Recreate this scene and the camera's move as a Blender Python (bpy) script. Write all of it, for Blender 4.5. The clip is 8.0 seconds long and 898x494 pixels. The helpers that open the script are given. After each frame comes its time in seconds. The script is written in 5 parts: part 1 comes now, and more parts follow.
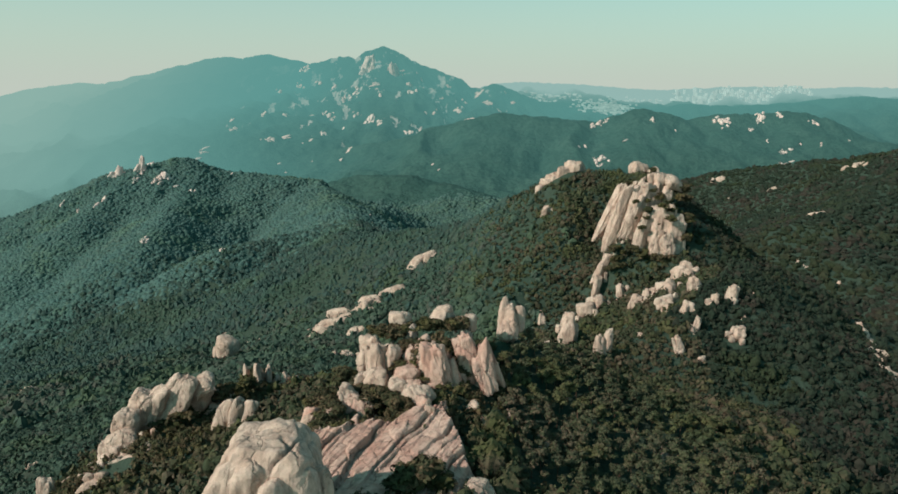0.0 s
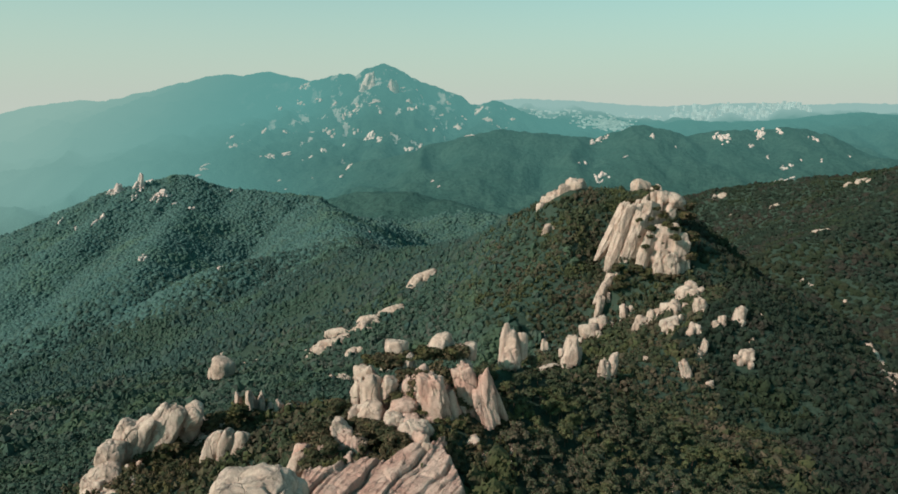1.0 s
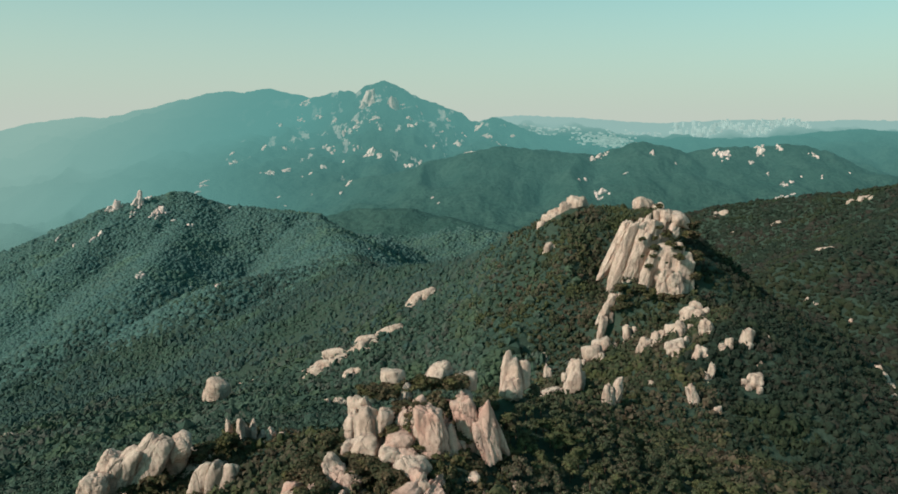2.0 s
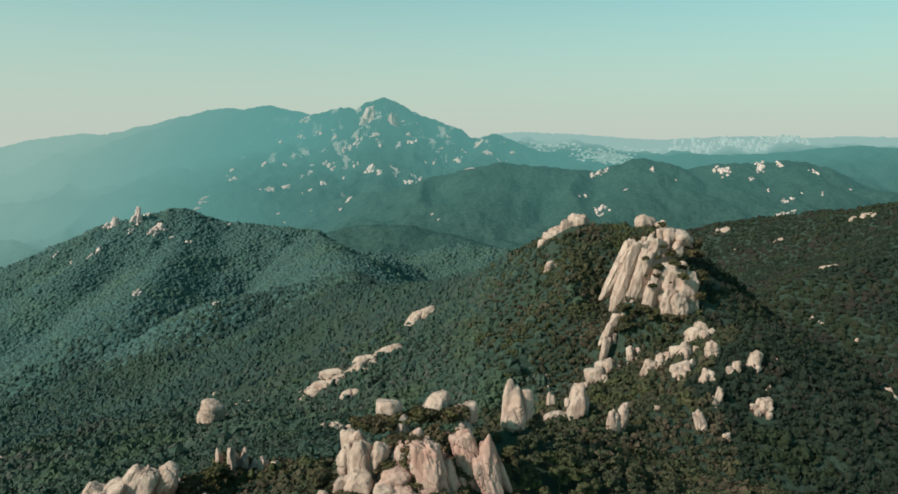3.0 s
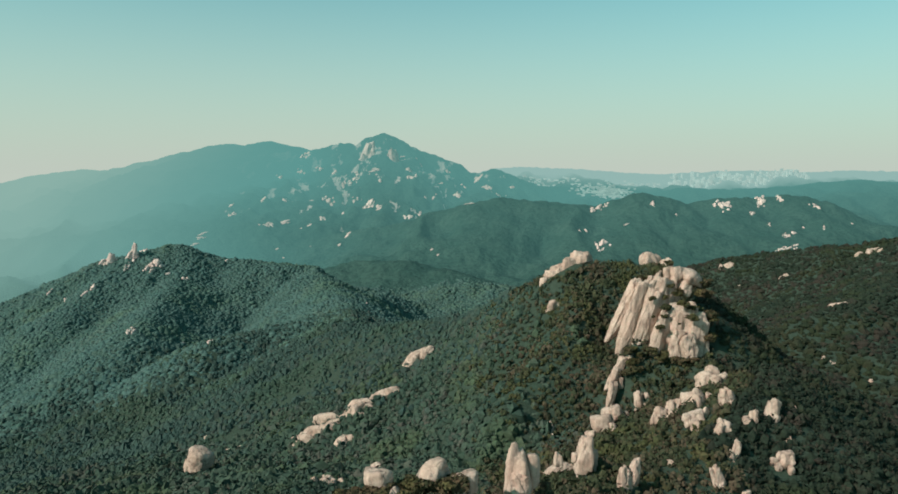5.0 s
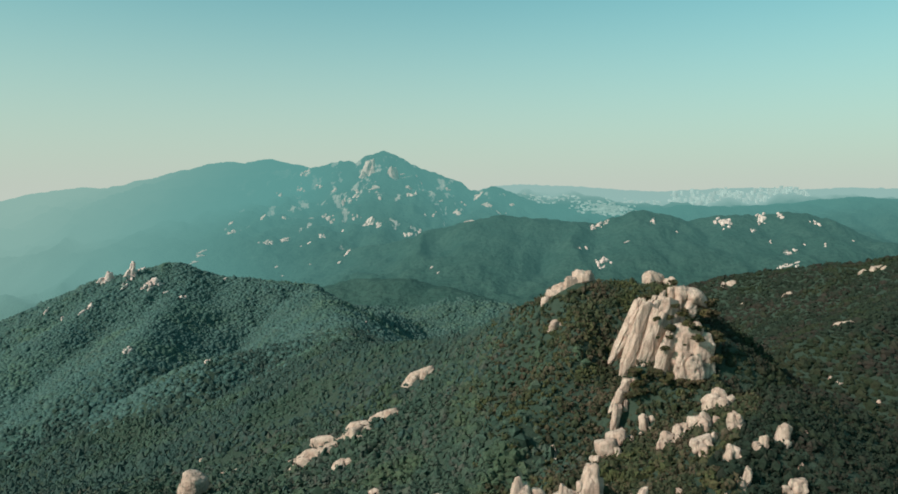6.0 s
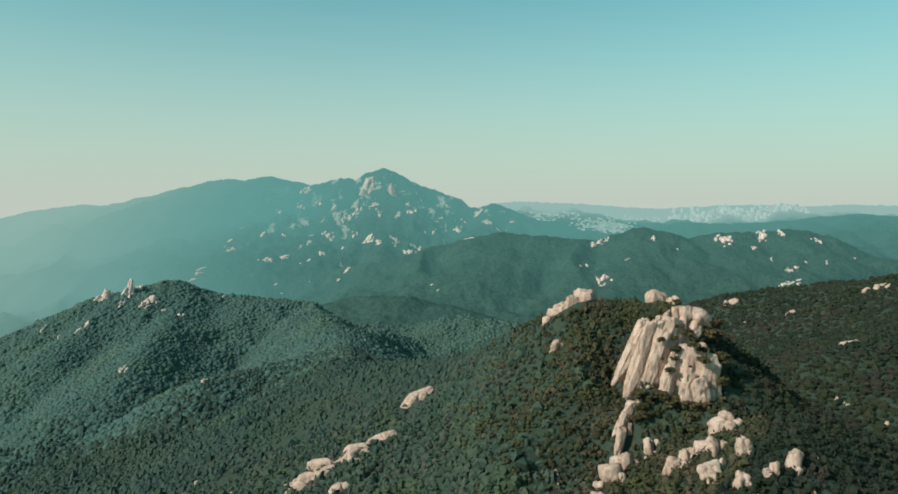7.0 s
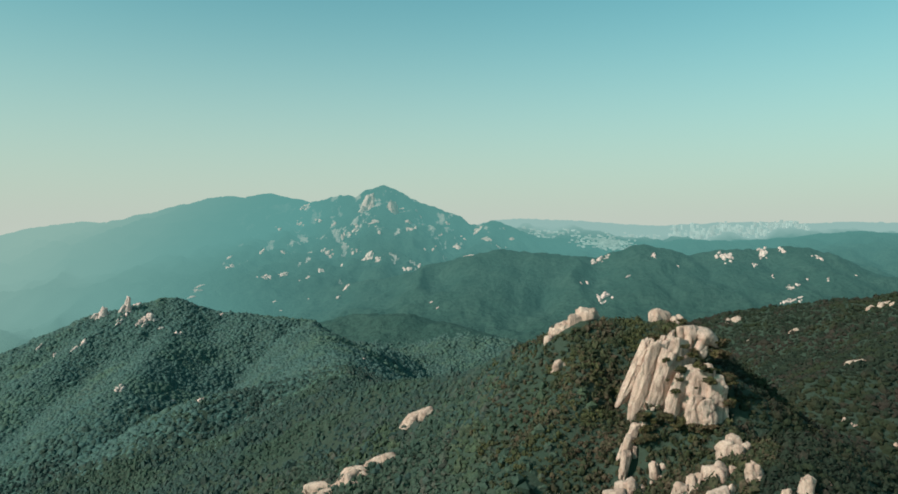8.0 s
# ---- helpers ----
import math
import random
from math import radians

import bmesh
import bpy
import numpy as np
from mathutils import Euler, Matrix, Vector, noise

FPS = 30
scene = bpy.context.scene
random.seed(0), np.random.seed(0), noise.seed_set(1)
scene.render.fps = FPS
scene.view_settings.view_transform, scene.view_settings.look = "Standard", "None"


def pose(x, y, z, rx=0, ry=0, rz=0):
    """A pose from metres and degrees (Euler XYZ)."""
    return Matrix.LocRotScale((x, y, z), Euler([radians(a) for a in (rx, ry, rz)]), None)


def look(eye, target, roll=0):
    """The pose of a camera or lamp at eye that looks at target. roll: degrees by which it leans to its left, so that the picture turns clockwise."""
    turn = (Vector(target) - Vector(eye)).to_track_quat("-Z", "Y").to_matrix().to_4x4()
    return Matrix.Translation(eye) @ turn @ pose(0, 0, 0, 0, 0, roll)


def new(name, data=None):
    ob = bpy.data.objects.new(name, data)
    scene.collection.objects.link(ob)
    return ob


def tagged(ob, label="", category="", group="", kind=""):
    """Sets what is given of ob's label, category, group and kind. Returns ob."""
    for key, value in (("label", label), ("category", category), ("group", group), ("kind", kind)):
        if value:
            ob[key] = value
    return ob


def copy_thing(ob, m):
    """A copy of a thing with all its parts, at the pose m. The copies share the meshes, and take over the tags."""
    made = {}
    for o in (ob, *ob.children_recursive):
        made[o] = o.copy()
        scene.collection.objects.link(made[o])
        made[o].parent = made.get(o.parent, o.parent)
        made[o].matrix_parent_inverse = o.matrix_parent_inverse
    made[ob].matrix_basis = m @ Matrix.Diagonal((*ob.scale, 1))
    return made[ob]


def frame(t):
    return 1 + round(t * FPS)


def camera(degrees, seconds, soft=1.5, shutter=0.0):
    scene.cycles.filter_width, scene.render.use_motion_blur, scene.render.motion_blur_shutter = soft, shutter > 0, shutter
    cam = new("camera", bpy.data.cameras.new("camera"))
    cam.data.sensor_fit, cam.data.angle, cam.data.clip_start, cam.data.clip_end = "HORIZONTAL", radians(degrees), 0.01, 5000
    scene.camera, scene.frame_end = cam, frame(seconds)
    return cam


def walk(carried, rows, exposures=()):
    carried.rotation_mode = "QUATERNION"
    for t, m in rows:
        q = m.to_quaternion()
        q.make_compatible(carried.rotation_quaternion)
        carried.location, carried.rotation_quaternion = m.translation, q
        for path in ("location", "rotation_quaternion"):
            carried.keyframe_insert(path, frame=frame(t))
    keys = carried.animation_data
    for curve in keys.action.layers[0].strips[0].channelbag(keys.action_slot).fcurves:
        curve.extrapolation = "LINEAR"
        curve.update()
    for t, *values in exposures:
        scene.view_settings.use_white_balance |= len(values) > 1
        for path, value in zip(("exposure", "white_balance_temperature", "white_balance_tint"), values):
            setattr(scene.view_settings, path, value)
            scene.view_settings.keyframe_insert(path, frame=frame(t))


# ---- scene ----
# ---------------------------------------------------------------- camera: a steady flight forward, slowly tilting up
cam = camera(66.0, 8.0, soft=1.7)
PATH = [
    (0, (-0.086, -0.46, 300.072), (-0.088, 1.488, 299.62), 0.2),
    (0.5, (0.084, 5.143, 300.28), (0.081, 7.097, 299.851), 0.1),
    (1, (0.362, 10.495, 300.583), (0.359, 12.453, 300.176), 0.1),
    (1.5, (0.546, 15.71, 300.851), (0.543, 17.673, 300.467), 0.1),
    (3, (0.971, 30.954, 301.826), (0.968, 32.929, 301.51), 0.1),
    (3.5, (1.109, 35.971, 302.118), (1.107, 37.949, 301.827), 0.0),
    (4, (1.389, 41.06, 302.36), (1.386, 43.042, 302.092), 0.0),
    (4.5, (1.702, 46.127, 302.632), (1.699, 48.112, 302.389), -0.0),
    (6, (1.966, 60.704, 303.371), (1.963, 62.697, 303.203), -0.1),
    (6.5, (2.006, 65.385, 303.596), (2.004, 67.38, 303.453), -0.0),
    (7, (2.19, 70.126, 303.969), (2.187, 72.123, 303.85), -0.1),
    (7.5, (2.138, 74.968, 304.225), (2.136, 76.965, 304.131), -0.1),
    (8, (2.074, 79.76, 304.355), (2.072, 81.758, 304.285), -0.1),
]
walk(cam, [(t, look(eye, target, roll)) for t, eye, target, roll in PATH])

# ---------------------------------------------------------------- sky, sun
SUN_FROM = Vector((-0.80, -0.46, 0.62)).normalized()
sun_height = math.asin(SUN_FROM.z)
sun_round = math.atan2(SUN_FROM.x, SUN_FROM.y)

world = bpy.data.worlds.new("hazy_morning_sky")
scene.world = world
world.use_nodes = True
wt = world.node_tree
for n in list(wt.nodes):
    wt.nodes.remove(n)
w_out = wt.nodes.new("ShaderNodeOutputWorld")
w_bg = wt.nodes.new("ShaderNodeBackground")
w_sky = wt.nodes.new("ShaderNodeTexSky")
w_sky.sky_type, w_sky.sun_disc = "NISHITA", False
w_sky.sun_elevation, w_sky.sun_rotation = sun_height, sun_round
w_sky.altitude, w_sky.air_density, w_sky.dust_density, w_sky.ozone_density = 500, 1.0, 2.0, 0.6
w_tint = wt.nodes.new("ShaderNodeMix")
w_tint.data_type, w_tint.blend_type = "RGBA", "MULTIPLY"
w_tint.inputs["Factor"].default_value = 1.0
w_tint.inputs["B"].default_value = (0.33, 1.20, 0.95, 1)
w_bg.inputs["Strength"].default_value = 0.125
# haze that whitens the sky towards the horizon, all round
w_dir = wt.nodes.new("ShaderNodeTexCoord")
w_sep = wt.nodes.new("ShaderNodeSeparateXYZ")
wt.links.new(w_dir.outputs["Generated"], w_sep.inputs[0])
w_low = wt.nodes.new("ShaderNodeMapRange")
w_low.interpolation_type = "SMOOTHERSTEP"
for key, value in (("From Min", -0.12), ("From Max", 0.42), ("To Min", 1.0), ("To Max", 0.12)):
    w_low.inputs[key].default_value = value
wt.links.new(w_sep.outputs["Z"], w_low.inputs["Value"])
w_haze = wt.nodes.new("ShaderNodeMix")
w_haze.data_type = "RGBA"
w_haze.inputs["B"].default_value = (4.45, 4.85, 4.3, 1)
wt.links.new(w_low.outputs["Result"], w_haze.inputs["Factor"])
wt.links.new(w_sky.outputs["Color"], w_tint.inputs["A"])
wt.links.new(w_tint.outputs["Result"], w_haze.inputs["A"])
wt.links.new(w_haze.outputs["Result"], w_bg.inputs["Color"])
wt.links.new(w_bg.outputs["Background"], w_out.inputs["Surface"])

sun = new("sun", bpy.data.lights.new("sun", "SUN"))
sun.data.energy, sun.data.angle, sun.data.color = 4.4, radians(0.6), (1.0, 0.915, 0.84)
sun.matrix_world = look(SUN_FROM * 900 + Vector((0, 0, 300)), (0, 0, 300))

# ---------------------------------------------------------------- materials
def graph(name):
    m = bpy.data.materials.new(name)
    m.use_nodes = True
    t = m.node_tree
    for n in list(t.nodes):
        t.nodes.remove(n)
    out = t.nodes.new("ShaderNodeOutputMaterial")
    return m, t, out


def node(t, kind, **values):
    n = t.nodes.new(kind)
    for key, value in values.items():
        n.inputs[key].default_value = value
    return n


def ramp(t, source, *stops):
    n = t.nodes.new("ShaderNodeValToRGB")
    els = n.color_ramp.elements
    while len(els) < len(stops):
        els.new(0.5)
    for e, (at, colour) in zip(els, stops):
        e.position, e.color = at, (*colour, 1)
    t.links.new(source, n.inputs["Fac"])
    return n.outputs["Color"]


def noise_of(t, where, size, detail=4.0, rough=0.55, stretch=(1, 1, 1)):
    mp = t.nodes.new("ShaderNodeMapping")
    mp.inputs["Scale"].default_value = tuple(s / size for s in stretch)
    t.links.new(where, mp.inputs["Vector"])
    n = node(t, "ShaderNodeTexNoise", Scale=1.0, Detail=detail, Roughness=rough)
    t.links.new(mp.outputs["Vector"], n.inputs["Vector"])
    return n.outputs["Fac"]


def mixed(t, fac, a, b, kind="MIX"):
    n = t.nodes.new("ShaderNodeMix")
    n.data_type, n.blend_type = "RGBA", kind
    for sock, value in (("Factor", fac), ("A", a), ("B", b)):
        if hasattr(value, "links"):
            t.links.new(value, n.inputs[sock])
        elif sock == "Factor":
            n.inputs[sock].default_value = value
        else:
            n.inputs[sock].default_value = (*value, 1)
    return n.outputs["Result"]


def ranged(t, source, a, b, lo=0.0, hi=1.0):
    n = t.nodes.new("ShaderNodeMapRange")
    n.interpolation_type = "SMOOTHSTEP"
    for key, value in (("From Min", a), ("From Max", b), ("To Min", lo), ("To Max", hi)):
        n.inputs[key].default_value = value
    t.links.new(source, n.inputs["Value"])
    return n.outputs["Result"]


def sums(t, op, a, b):
    n = t.nodes.new("ShaderNodeMath")
    n.operation = op
    for k, value in enumerate((a, b)):
        if hasattr(value, "links"):
            t.links.new(value, n.inputs[k])
        else:
            n.inputs[k].default_value = value
    return n.outputs[0]


def surface(t, out, colour, rough=0.9, bump=None, strength=0.5, depth=0.3, shine=0.2):
    b = node(t, "ShaderNodeBsdfPrincipled", Roughness=rough)
    b.inputs["Specular IOR Level"].default_value = shine
    t.links.new(colour, b.inputs["Base Color"])
    if bump is not None:
        k = node(t, "ShaderNodeBump", Strength=strength, Distance=depth)
        t.links.new(bump, k.inputs["Height"])
        t.links.new(k.outputs["Normal"], b.inputs["Normal"])
    t.links.new(b.outputs["BSDF"], out.inputs["Surface"])
    return b


def joints(t, where, size, stretch, width):
    """1 in narrow wandering joints, 0 between them."""
    bend = node(t, "ShaderNodeTexNoise", Scale=0.9 / size, Detail=3.0, Roughness=0.6)
    t.links.new(where, bend.inputs["Vector"])
    shift = t.nodes.new("ShaderNodeVectorMath")
    shift.operation = "MULTIPLY_ADD"
    t.links.new(bend.outputs["Color"], shift.inputs[0])
    shift.inputs[1].default_value = (0.9 * size,) * 3
    t.links.new(where, shift.inputs[2])
    mp = t.nodes.new("ShaderNodeMapping")
    mp.inputs["Scale"].default_value = tuple(s / size for s in stretch)
    mp.inputs["Rotation"].default_value = (0.2, 0.35, 0.4)
    t.links.new(shift.outputs["Vector"], mp.inputs["Vector"])
    v = t.nodes.new("ShaderNodeTexVoronoi")
    v.feature = "DISTANCE_TO_EDGE"
    v.inputs["Scale"].default_value = 1.0
    t.links.new(mp.outputs["Vector"], v.inputs["Vector"])
    return ranged(t, v.outputs["Distance"], width, 0.0)


def granite(name, pale, warm, dark, grain=1.0):
    """Weathered granite: pale, with warm patches, dark runs down the face, open joints and lichen."""
    m, t, out = graph(name)
    where = t.nodes.new("ShaderNodeNewGeometry").outputs["Position"]
    patch = noise_of(t, where, 9.0 * grain, 5)
    runs = noise_of(t, where, 4.0 * grain, 6, 0.68, (1.6, 1.6, 0.25))
    fine = noise_of(t, where, 1.3 * grain, 6, 0.75)
    wide = sums(t, "MULTIPLY", joints(t, where, 6.5 * grain, (1.0, 1.0, 0.35), 0.03), ranged(t, noise_of(t, where, 7.0 * grain, 2), 0.40, 0.52))
    thin = joints(t, where, 2.4 * grain, (1.0, 1.0, 0.4), 0.03)
    gate = ranged(t, noise_of(t, where, 5.0 * grain, 2), 0.45, 0.6)
    split = sums(t, "MAXIMUM", wide, sums(t, "MULTIPLY", thin, sums(t, "MULTIPLY", gate, 0.4)))
    c = mixed(t, ranged(t, patch, 0.38, 0.66), pale, warm)
    c = mixed(t, ranged(t, runs, 0.48, 0.70, 0, 0.8), c, dark)
    c = mixed(t, ranged(t, fine, 0.35, 0.75, 0.0, 0.45), c, tuple(v * 0.5 for v in warm))
    c = mixed(t, sums(t, "MULTIPLY", split, 0.22), c, tuple(v * 0.5 for v in dark))
    h = sums(t, "ADD", sums(t, "MULTIPLY", fine, 0.8), sums(t, "MULTIPLY", runs, 1.2))
    h = sums(t, "SUBTRACT", h, sums(t, "MULTIPLY", split, 0.7))
    surface(t, out, c, 0.9, h, 0.9, 0.7 * grain)
    return m


def foliage(name, low, mid, high, brown, patch_size=60.0, brown_from=0.5):
    """Leaves: shade by the single crown, broad drifts of turning brown."""
    m, t, out = graph(name)
    geo = t.nodes.new("ShaderNodeNewGeometry")
    where = geo.outputs["Position"]
    each = geo.outputs["Random Per Island"]
    crown = noise_of(t, where, 5.0, 2)
    tone = sums(t, "ADD", sums(t, "MULTIPLY", each, 0.5), sums(t, "MULTIPLY", ranged(t, crown, 0.3, 0.7), 0.5))
    c = ramp(t, tone, (0.0, low), (0.55, mid), (1.0, high))
    drift = noise_of(t, where, patch_size, 4)
    single = sums(t, "ADD", sums(t, "MULTIPLY", drift, 0.75), sums(t, "MULTIPLY", each, 0.25))
    c = mixed(t, ranged(t, single, brown_from, brown_from + 0.16), c, brown)
    olive = noise_of(t, where, patch_size * 0.8, 3, 0.55, (0.8, 1.1, 1))
    c = mixed(t, ranged(t, olive, 0.50, 0.62, 0.0, 0.65), c, tuple(v * k for v, k in zip(high, (1.0, 0.96, 0.75))))
    stand = noise_of(t, where, patch_size * 0.45, 3, 0.6)
    c = mixed(t, ranged(t, stand, 0.48, 0.64, 0.0, 0.5), c, tuple(v * k for v, k in zip(low, (0.72, 0.86, 0.9))))
    fine = noise_of(t, where, 1.5, 4, 0.65)
    c = mixed(t, ranged(t, fine, 0.38, 0.64, 0.0, 0.5), c, tuple(v * 0.65 for v in low))
    surface(t, out, c, 0.9, fine, 0.55, 0.6, 0.08)
    return m


M_ROCK = granite("granite", (0.62, 0.44, 0.355), (0.51, 0.335, 0.26), (0.16, 0.118, 0.098))
M_PINK = granite("pink_granite", (0.62, 0.40, 0.32), (0.54, 0.295, 0.23), (0.19, 0.11, 0.09))
M_LEAF = foliage("ridge_leaves", (0.035, 0.042, 0.024), (0.054, 0.058, 0.031), (0.080, 0.081, 0.040), (0.105, 0.073, 0.050), 38, 0.45)
M_PINE = foliage("pine_needles", (0.051, 0.056, 0.034), (0.075, 0.080, 0.043), (0.111, 0.111, 0.056), (0.133, 0.096, 0.066), 30, 0.47)
M_SHRUB = foliage("shrub_leaves", (0.044, 0.046, 0.025), (0.072, 0.066, 0.034), (0.104, 0.094, 0.045), (0.135, 0.086, 0.052), 14, 0.44)
# slope, lower slope and hill leaves turn bluer by band: haze in the colour
M_LEAF_MID = foliage("hazed_slope_leaves", (0.040, 0.062, 0.047), (0.055, 0.080, 0.058), (0.073, 0.099, 0.066), (0.084, 0.078, 0.064), 70, 0.50)
# darker leaf tones hold the shade of slopes turned from the sun
M_LEAF_SHADED = foliage("shaded_side_leaves", (0.021, 0.029, 0.020), (0.026, 0.035, 0.024), (0.035, 0.044, 0.026), (0.046, 0.035, 0.028), 90, 0.47)
M_LEAF_LOW = foliage("hazed_lower_leaves", (0.038, 0.063, 0.054), (0.045, 0.072, 0.061), (0.053, 0.082, 0.065), (0.060, 0.071, 0.059), 130, 0.52)
M_LEAF_HILL = foliage("hazed_hill_leaves", (0.062, 0.109, 0.098), (0.070, 0.120, 0.107), (0.079, 0.127, 0.107), (0.078, 0.114, 0.092), 170, 0.54)


def bark():
    m, t, out = graph("pine_bark")
    where = t.nodes.new("ShaderNodeNewGeometry").outputs["Position"]
    n = noise_of(t, where, 0.25, 5, 0.6, (1, 1, 0.3))
    surface(t, out, ramp(t, n, (0.3, (0.05, 0.032, 0.022)), (0.7, (0.16, 0.10, 0.065))), 0.9, n, 0.8, 0.05)
    return m


M_BARK = bark()


def forest_floor():
    m, t, out = graph("forest_floor")
    where = t.nodes.new("ShaderNodeNewGeometry").outputs["Position"]
    drift, fine = noise_of(t, where, 60, 4), noise_of(t, where, 3.0, 5)
    c = ramp(t, drift, (0.35, (0.038, 0.057, 0.041)), (0.65, (0.044, 0.060, 0.044)))
    c = mixed(t, ranged(t, fine, 0.4, 0.7, 0, 0.6), c, (0.032, 0.045, 0.031))
    surface(t, out, c, 0.95, fine, 0.8, 1.5, 0.1)
    return m


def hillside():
    """Unbroken woods seen from far: a close canopy of rounded crowns, with haze put into its blue-green colours."""
    m, t, out = graph("hazed_hillside_woods")
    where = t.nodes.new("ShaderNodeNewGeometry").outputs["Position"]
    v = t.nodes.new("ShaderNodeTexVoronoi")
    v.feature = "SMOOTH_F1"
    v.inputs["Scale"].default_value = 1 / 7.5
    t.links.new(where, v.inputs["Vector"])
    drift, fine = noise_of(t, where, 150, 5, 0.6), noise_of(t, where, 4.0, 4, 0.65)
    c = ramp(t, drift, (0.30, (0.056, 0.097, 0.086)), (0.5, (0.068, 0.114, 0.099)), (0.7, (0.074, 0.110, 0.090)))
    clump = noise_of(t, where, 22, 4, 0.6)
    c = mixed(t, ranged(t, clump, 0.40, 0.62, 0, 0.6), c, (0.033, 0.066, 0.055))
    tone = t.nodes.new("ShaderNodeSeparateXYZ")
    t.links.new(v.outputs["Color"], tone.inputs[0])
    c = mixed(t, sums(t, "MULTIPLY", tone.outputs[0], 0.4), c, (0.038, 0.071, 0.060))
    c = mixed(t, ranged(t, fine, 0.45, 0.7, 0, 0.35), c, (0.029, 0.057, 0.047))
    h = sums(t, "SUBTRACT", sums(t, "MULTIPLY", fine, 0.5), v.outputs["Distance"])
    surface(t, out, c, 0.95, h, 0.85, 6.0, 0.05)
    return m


def painted_haze(t, out, shader, share=1.0):
    """For the backdrop of far mountains: haze painted into the material as glow, thicker with distance and towards the
    valley on the left.
    """
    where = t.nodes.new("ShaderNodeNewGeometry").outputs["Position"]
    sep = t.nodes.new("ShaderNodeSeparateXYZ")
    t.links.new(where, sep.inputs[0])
    haze_glow = node(t, "ShaderNodeEmission", Strength=1.0)
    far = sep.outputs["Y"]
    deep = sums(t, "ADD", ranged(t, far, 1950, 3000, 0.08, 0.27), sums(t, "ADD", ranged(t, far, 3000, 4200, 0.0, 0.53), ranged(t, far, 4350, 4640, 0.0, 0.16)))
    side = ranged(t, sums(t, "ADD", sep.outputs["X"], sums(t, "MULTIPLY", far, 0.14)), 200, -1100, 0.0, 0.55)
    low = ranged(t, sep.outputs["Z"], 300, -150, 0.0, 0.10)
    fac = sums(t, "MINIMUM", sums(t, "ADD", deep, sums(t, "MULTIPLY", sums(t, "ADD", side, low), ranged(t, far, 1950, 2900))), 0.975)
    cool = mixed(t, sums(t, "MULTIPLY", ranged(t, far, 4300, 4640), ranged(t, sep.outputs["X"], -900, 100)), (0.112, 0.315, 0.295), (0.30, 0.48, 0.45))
    t.links.new(mixed(t, ranged(t, sums(t, "ADD", sep.outputs["X"], sums(t, "MULTIPLY", sep.outputs["Z"], 0.5)), -700, -2600), cool, (0.27, 0.45, 0.40)), haze_glow.inputs["Color"])
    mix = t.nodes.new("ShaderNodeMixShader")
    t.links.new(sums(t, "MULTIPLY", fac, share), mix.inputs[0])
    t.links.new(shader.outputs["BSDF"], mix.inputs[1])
    t.links.new(haze_glow.outputs["Emission"], mix.inputs[2])
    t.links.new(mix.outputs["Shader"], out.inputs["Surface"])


def distance():
    """The wooded mountains of the far distance, with bare granite showing on the massif, under painted haze."""
    m, t, out = graph("far_mountains")
    where = t.nodes.new("ShaderNodeNewGeometry").outputs["Position"]
    sep = t.nodes.new("ShaderNodeSeparateXYZ")
    t.links.new(where, sep.inputs[0])
    woods, fine = noise_of(t, where, 120, 6, 0.6), noise_of(t, where, 16, 4, 0.6)
    c = ramp(t, woods, (0.35, (0.030, 0.062, 0.050)), (0.65, (0.048, 0.084, 0.066)))
    c = mixed(t, ranged(t, fine, 0.4, 0.65, 0, 0.6), c, (0.018, 0.036, 0.030))
    bare = sums(t, "ADD", noise_of(t, where, 75, 5, 0.68, (1, 0.4, 0.5)), ranged(t, sep.outputs["Z"], 0, 480, -0.05, 0.045))
    here = sums(t, "MULTIPLY", ranged(t, sep.outputs["Y"], 3050, 3500), sums(t, "MULTIPLY", ranged(t, sep.outputs["Y"], 4560, 4480), sums(t, "MULTIPLY", ranged(t, sep.outputs["X"], 480, 330), ranged(t, sep.outputs["X"], -1300, -1000))))
    c = mixed(t, sums(t, "MULTIPLY", ranged(t, bare, 0.585, 0.62), here), c, (0.74, 0.53, 0.47))
    b = surface(t, out, c, 0.95, sums(t, "ADD", fine, woods), 0.7, 14, 0.05)
    painted_haze(t, out, b)
    return m


def distant_granite():
    m, t, out = graph("distant_granite")
    where = t.nodes.new("ShaderNodeNewGeometry").outputs["Position"]
    patch, fine = noise_of(t, where, 40, 5, 0.6), noise_of(t, where, 14, 5, 0.7, (1, 1, 0.4))
    c = ramp(t, patch, (0.35, (0.78, 0.57, 0.50)), (0.65, (0.62, 0.42, 0.37)))
    c = mixed(t, ranged(t, fine, 0.5, 0.7, 0, 0.85), c, (0.10, 0.12, 0.10))
    # haze painted on as glow, thinned so the pale rock stands out
    painted_haze(t, out, surface(t, out, c, 0.9, fine, 0.8, 4), 0.66)
    return m


M_FAR_ROCK = distant_granite()
M_FLOOR = forest_floor()
M_HILL = hillside()
M_FAR = distance()

# ---------------------------------------------------------------- shape of the land
def lattice(i, j, seed):
    """A hash of whole numbers to 0..1."""
    n = (i * 374761393 + j * 668265263 + seed * 974634217) & 0xFFFFFFFF
    n = ((n ^ (n >> 13)) * 1274126177) & 0xFFFFFFFF
    return ((n ^ (n >> 16)) & 0xFFFFFF) / float(0xFFFFFF)


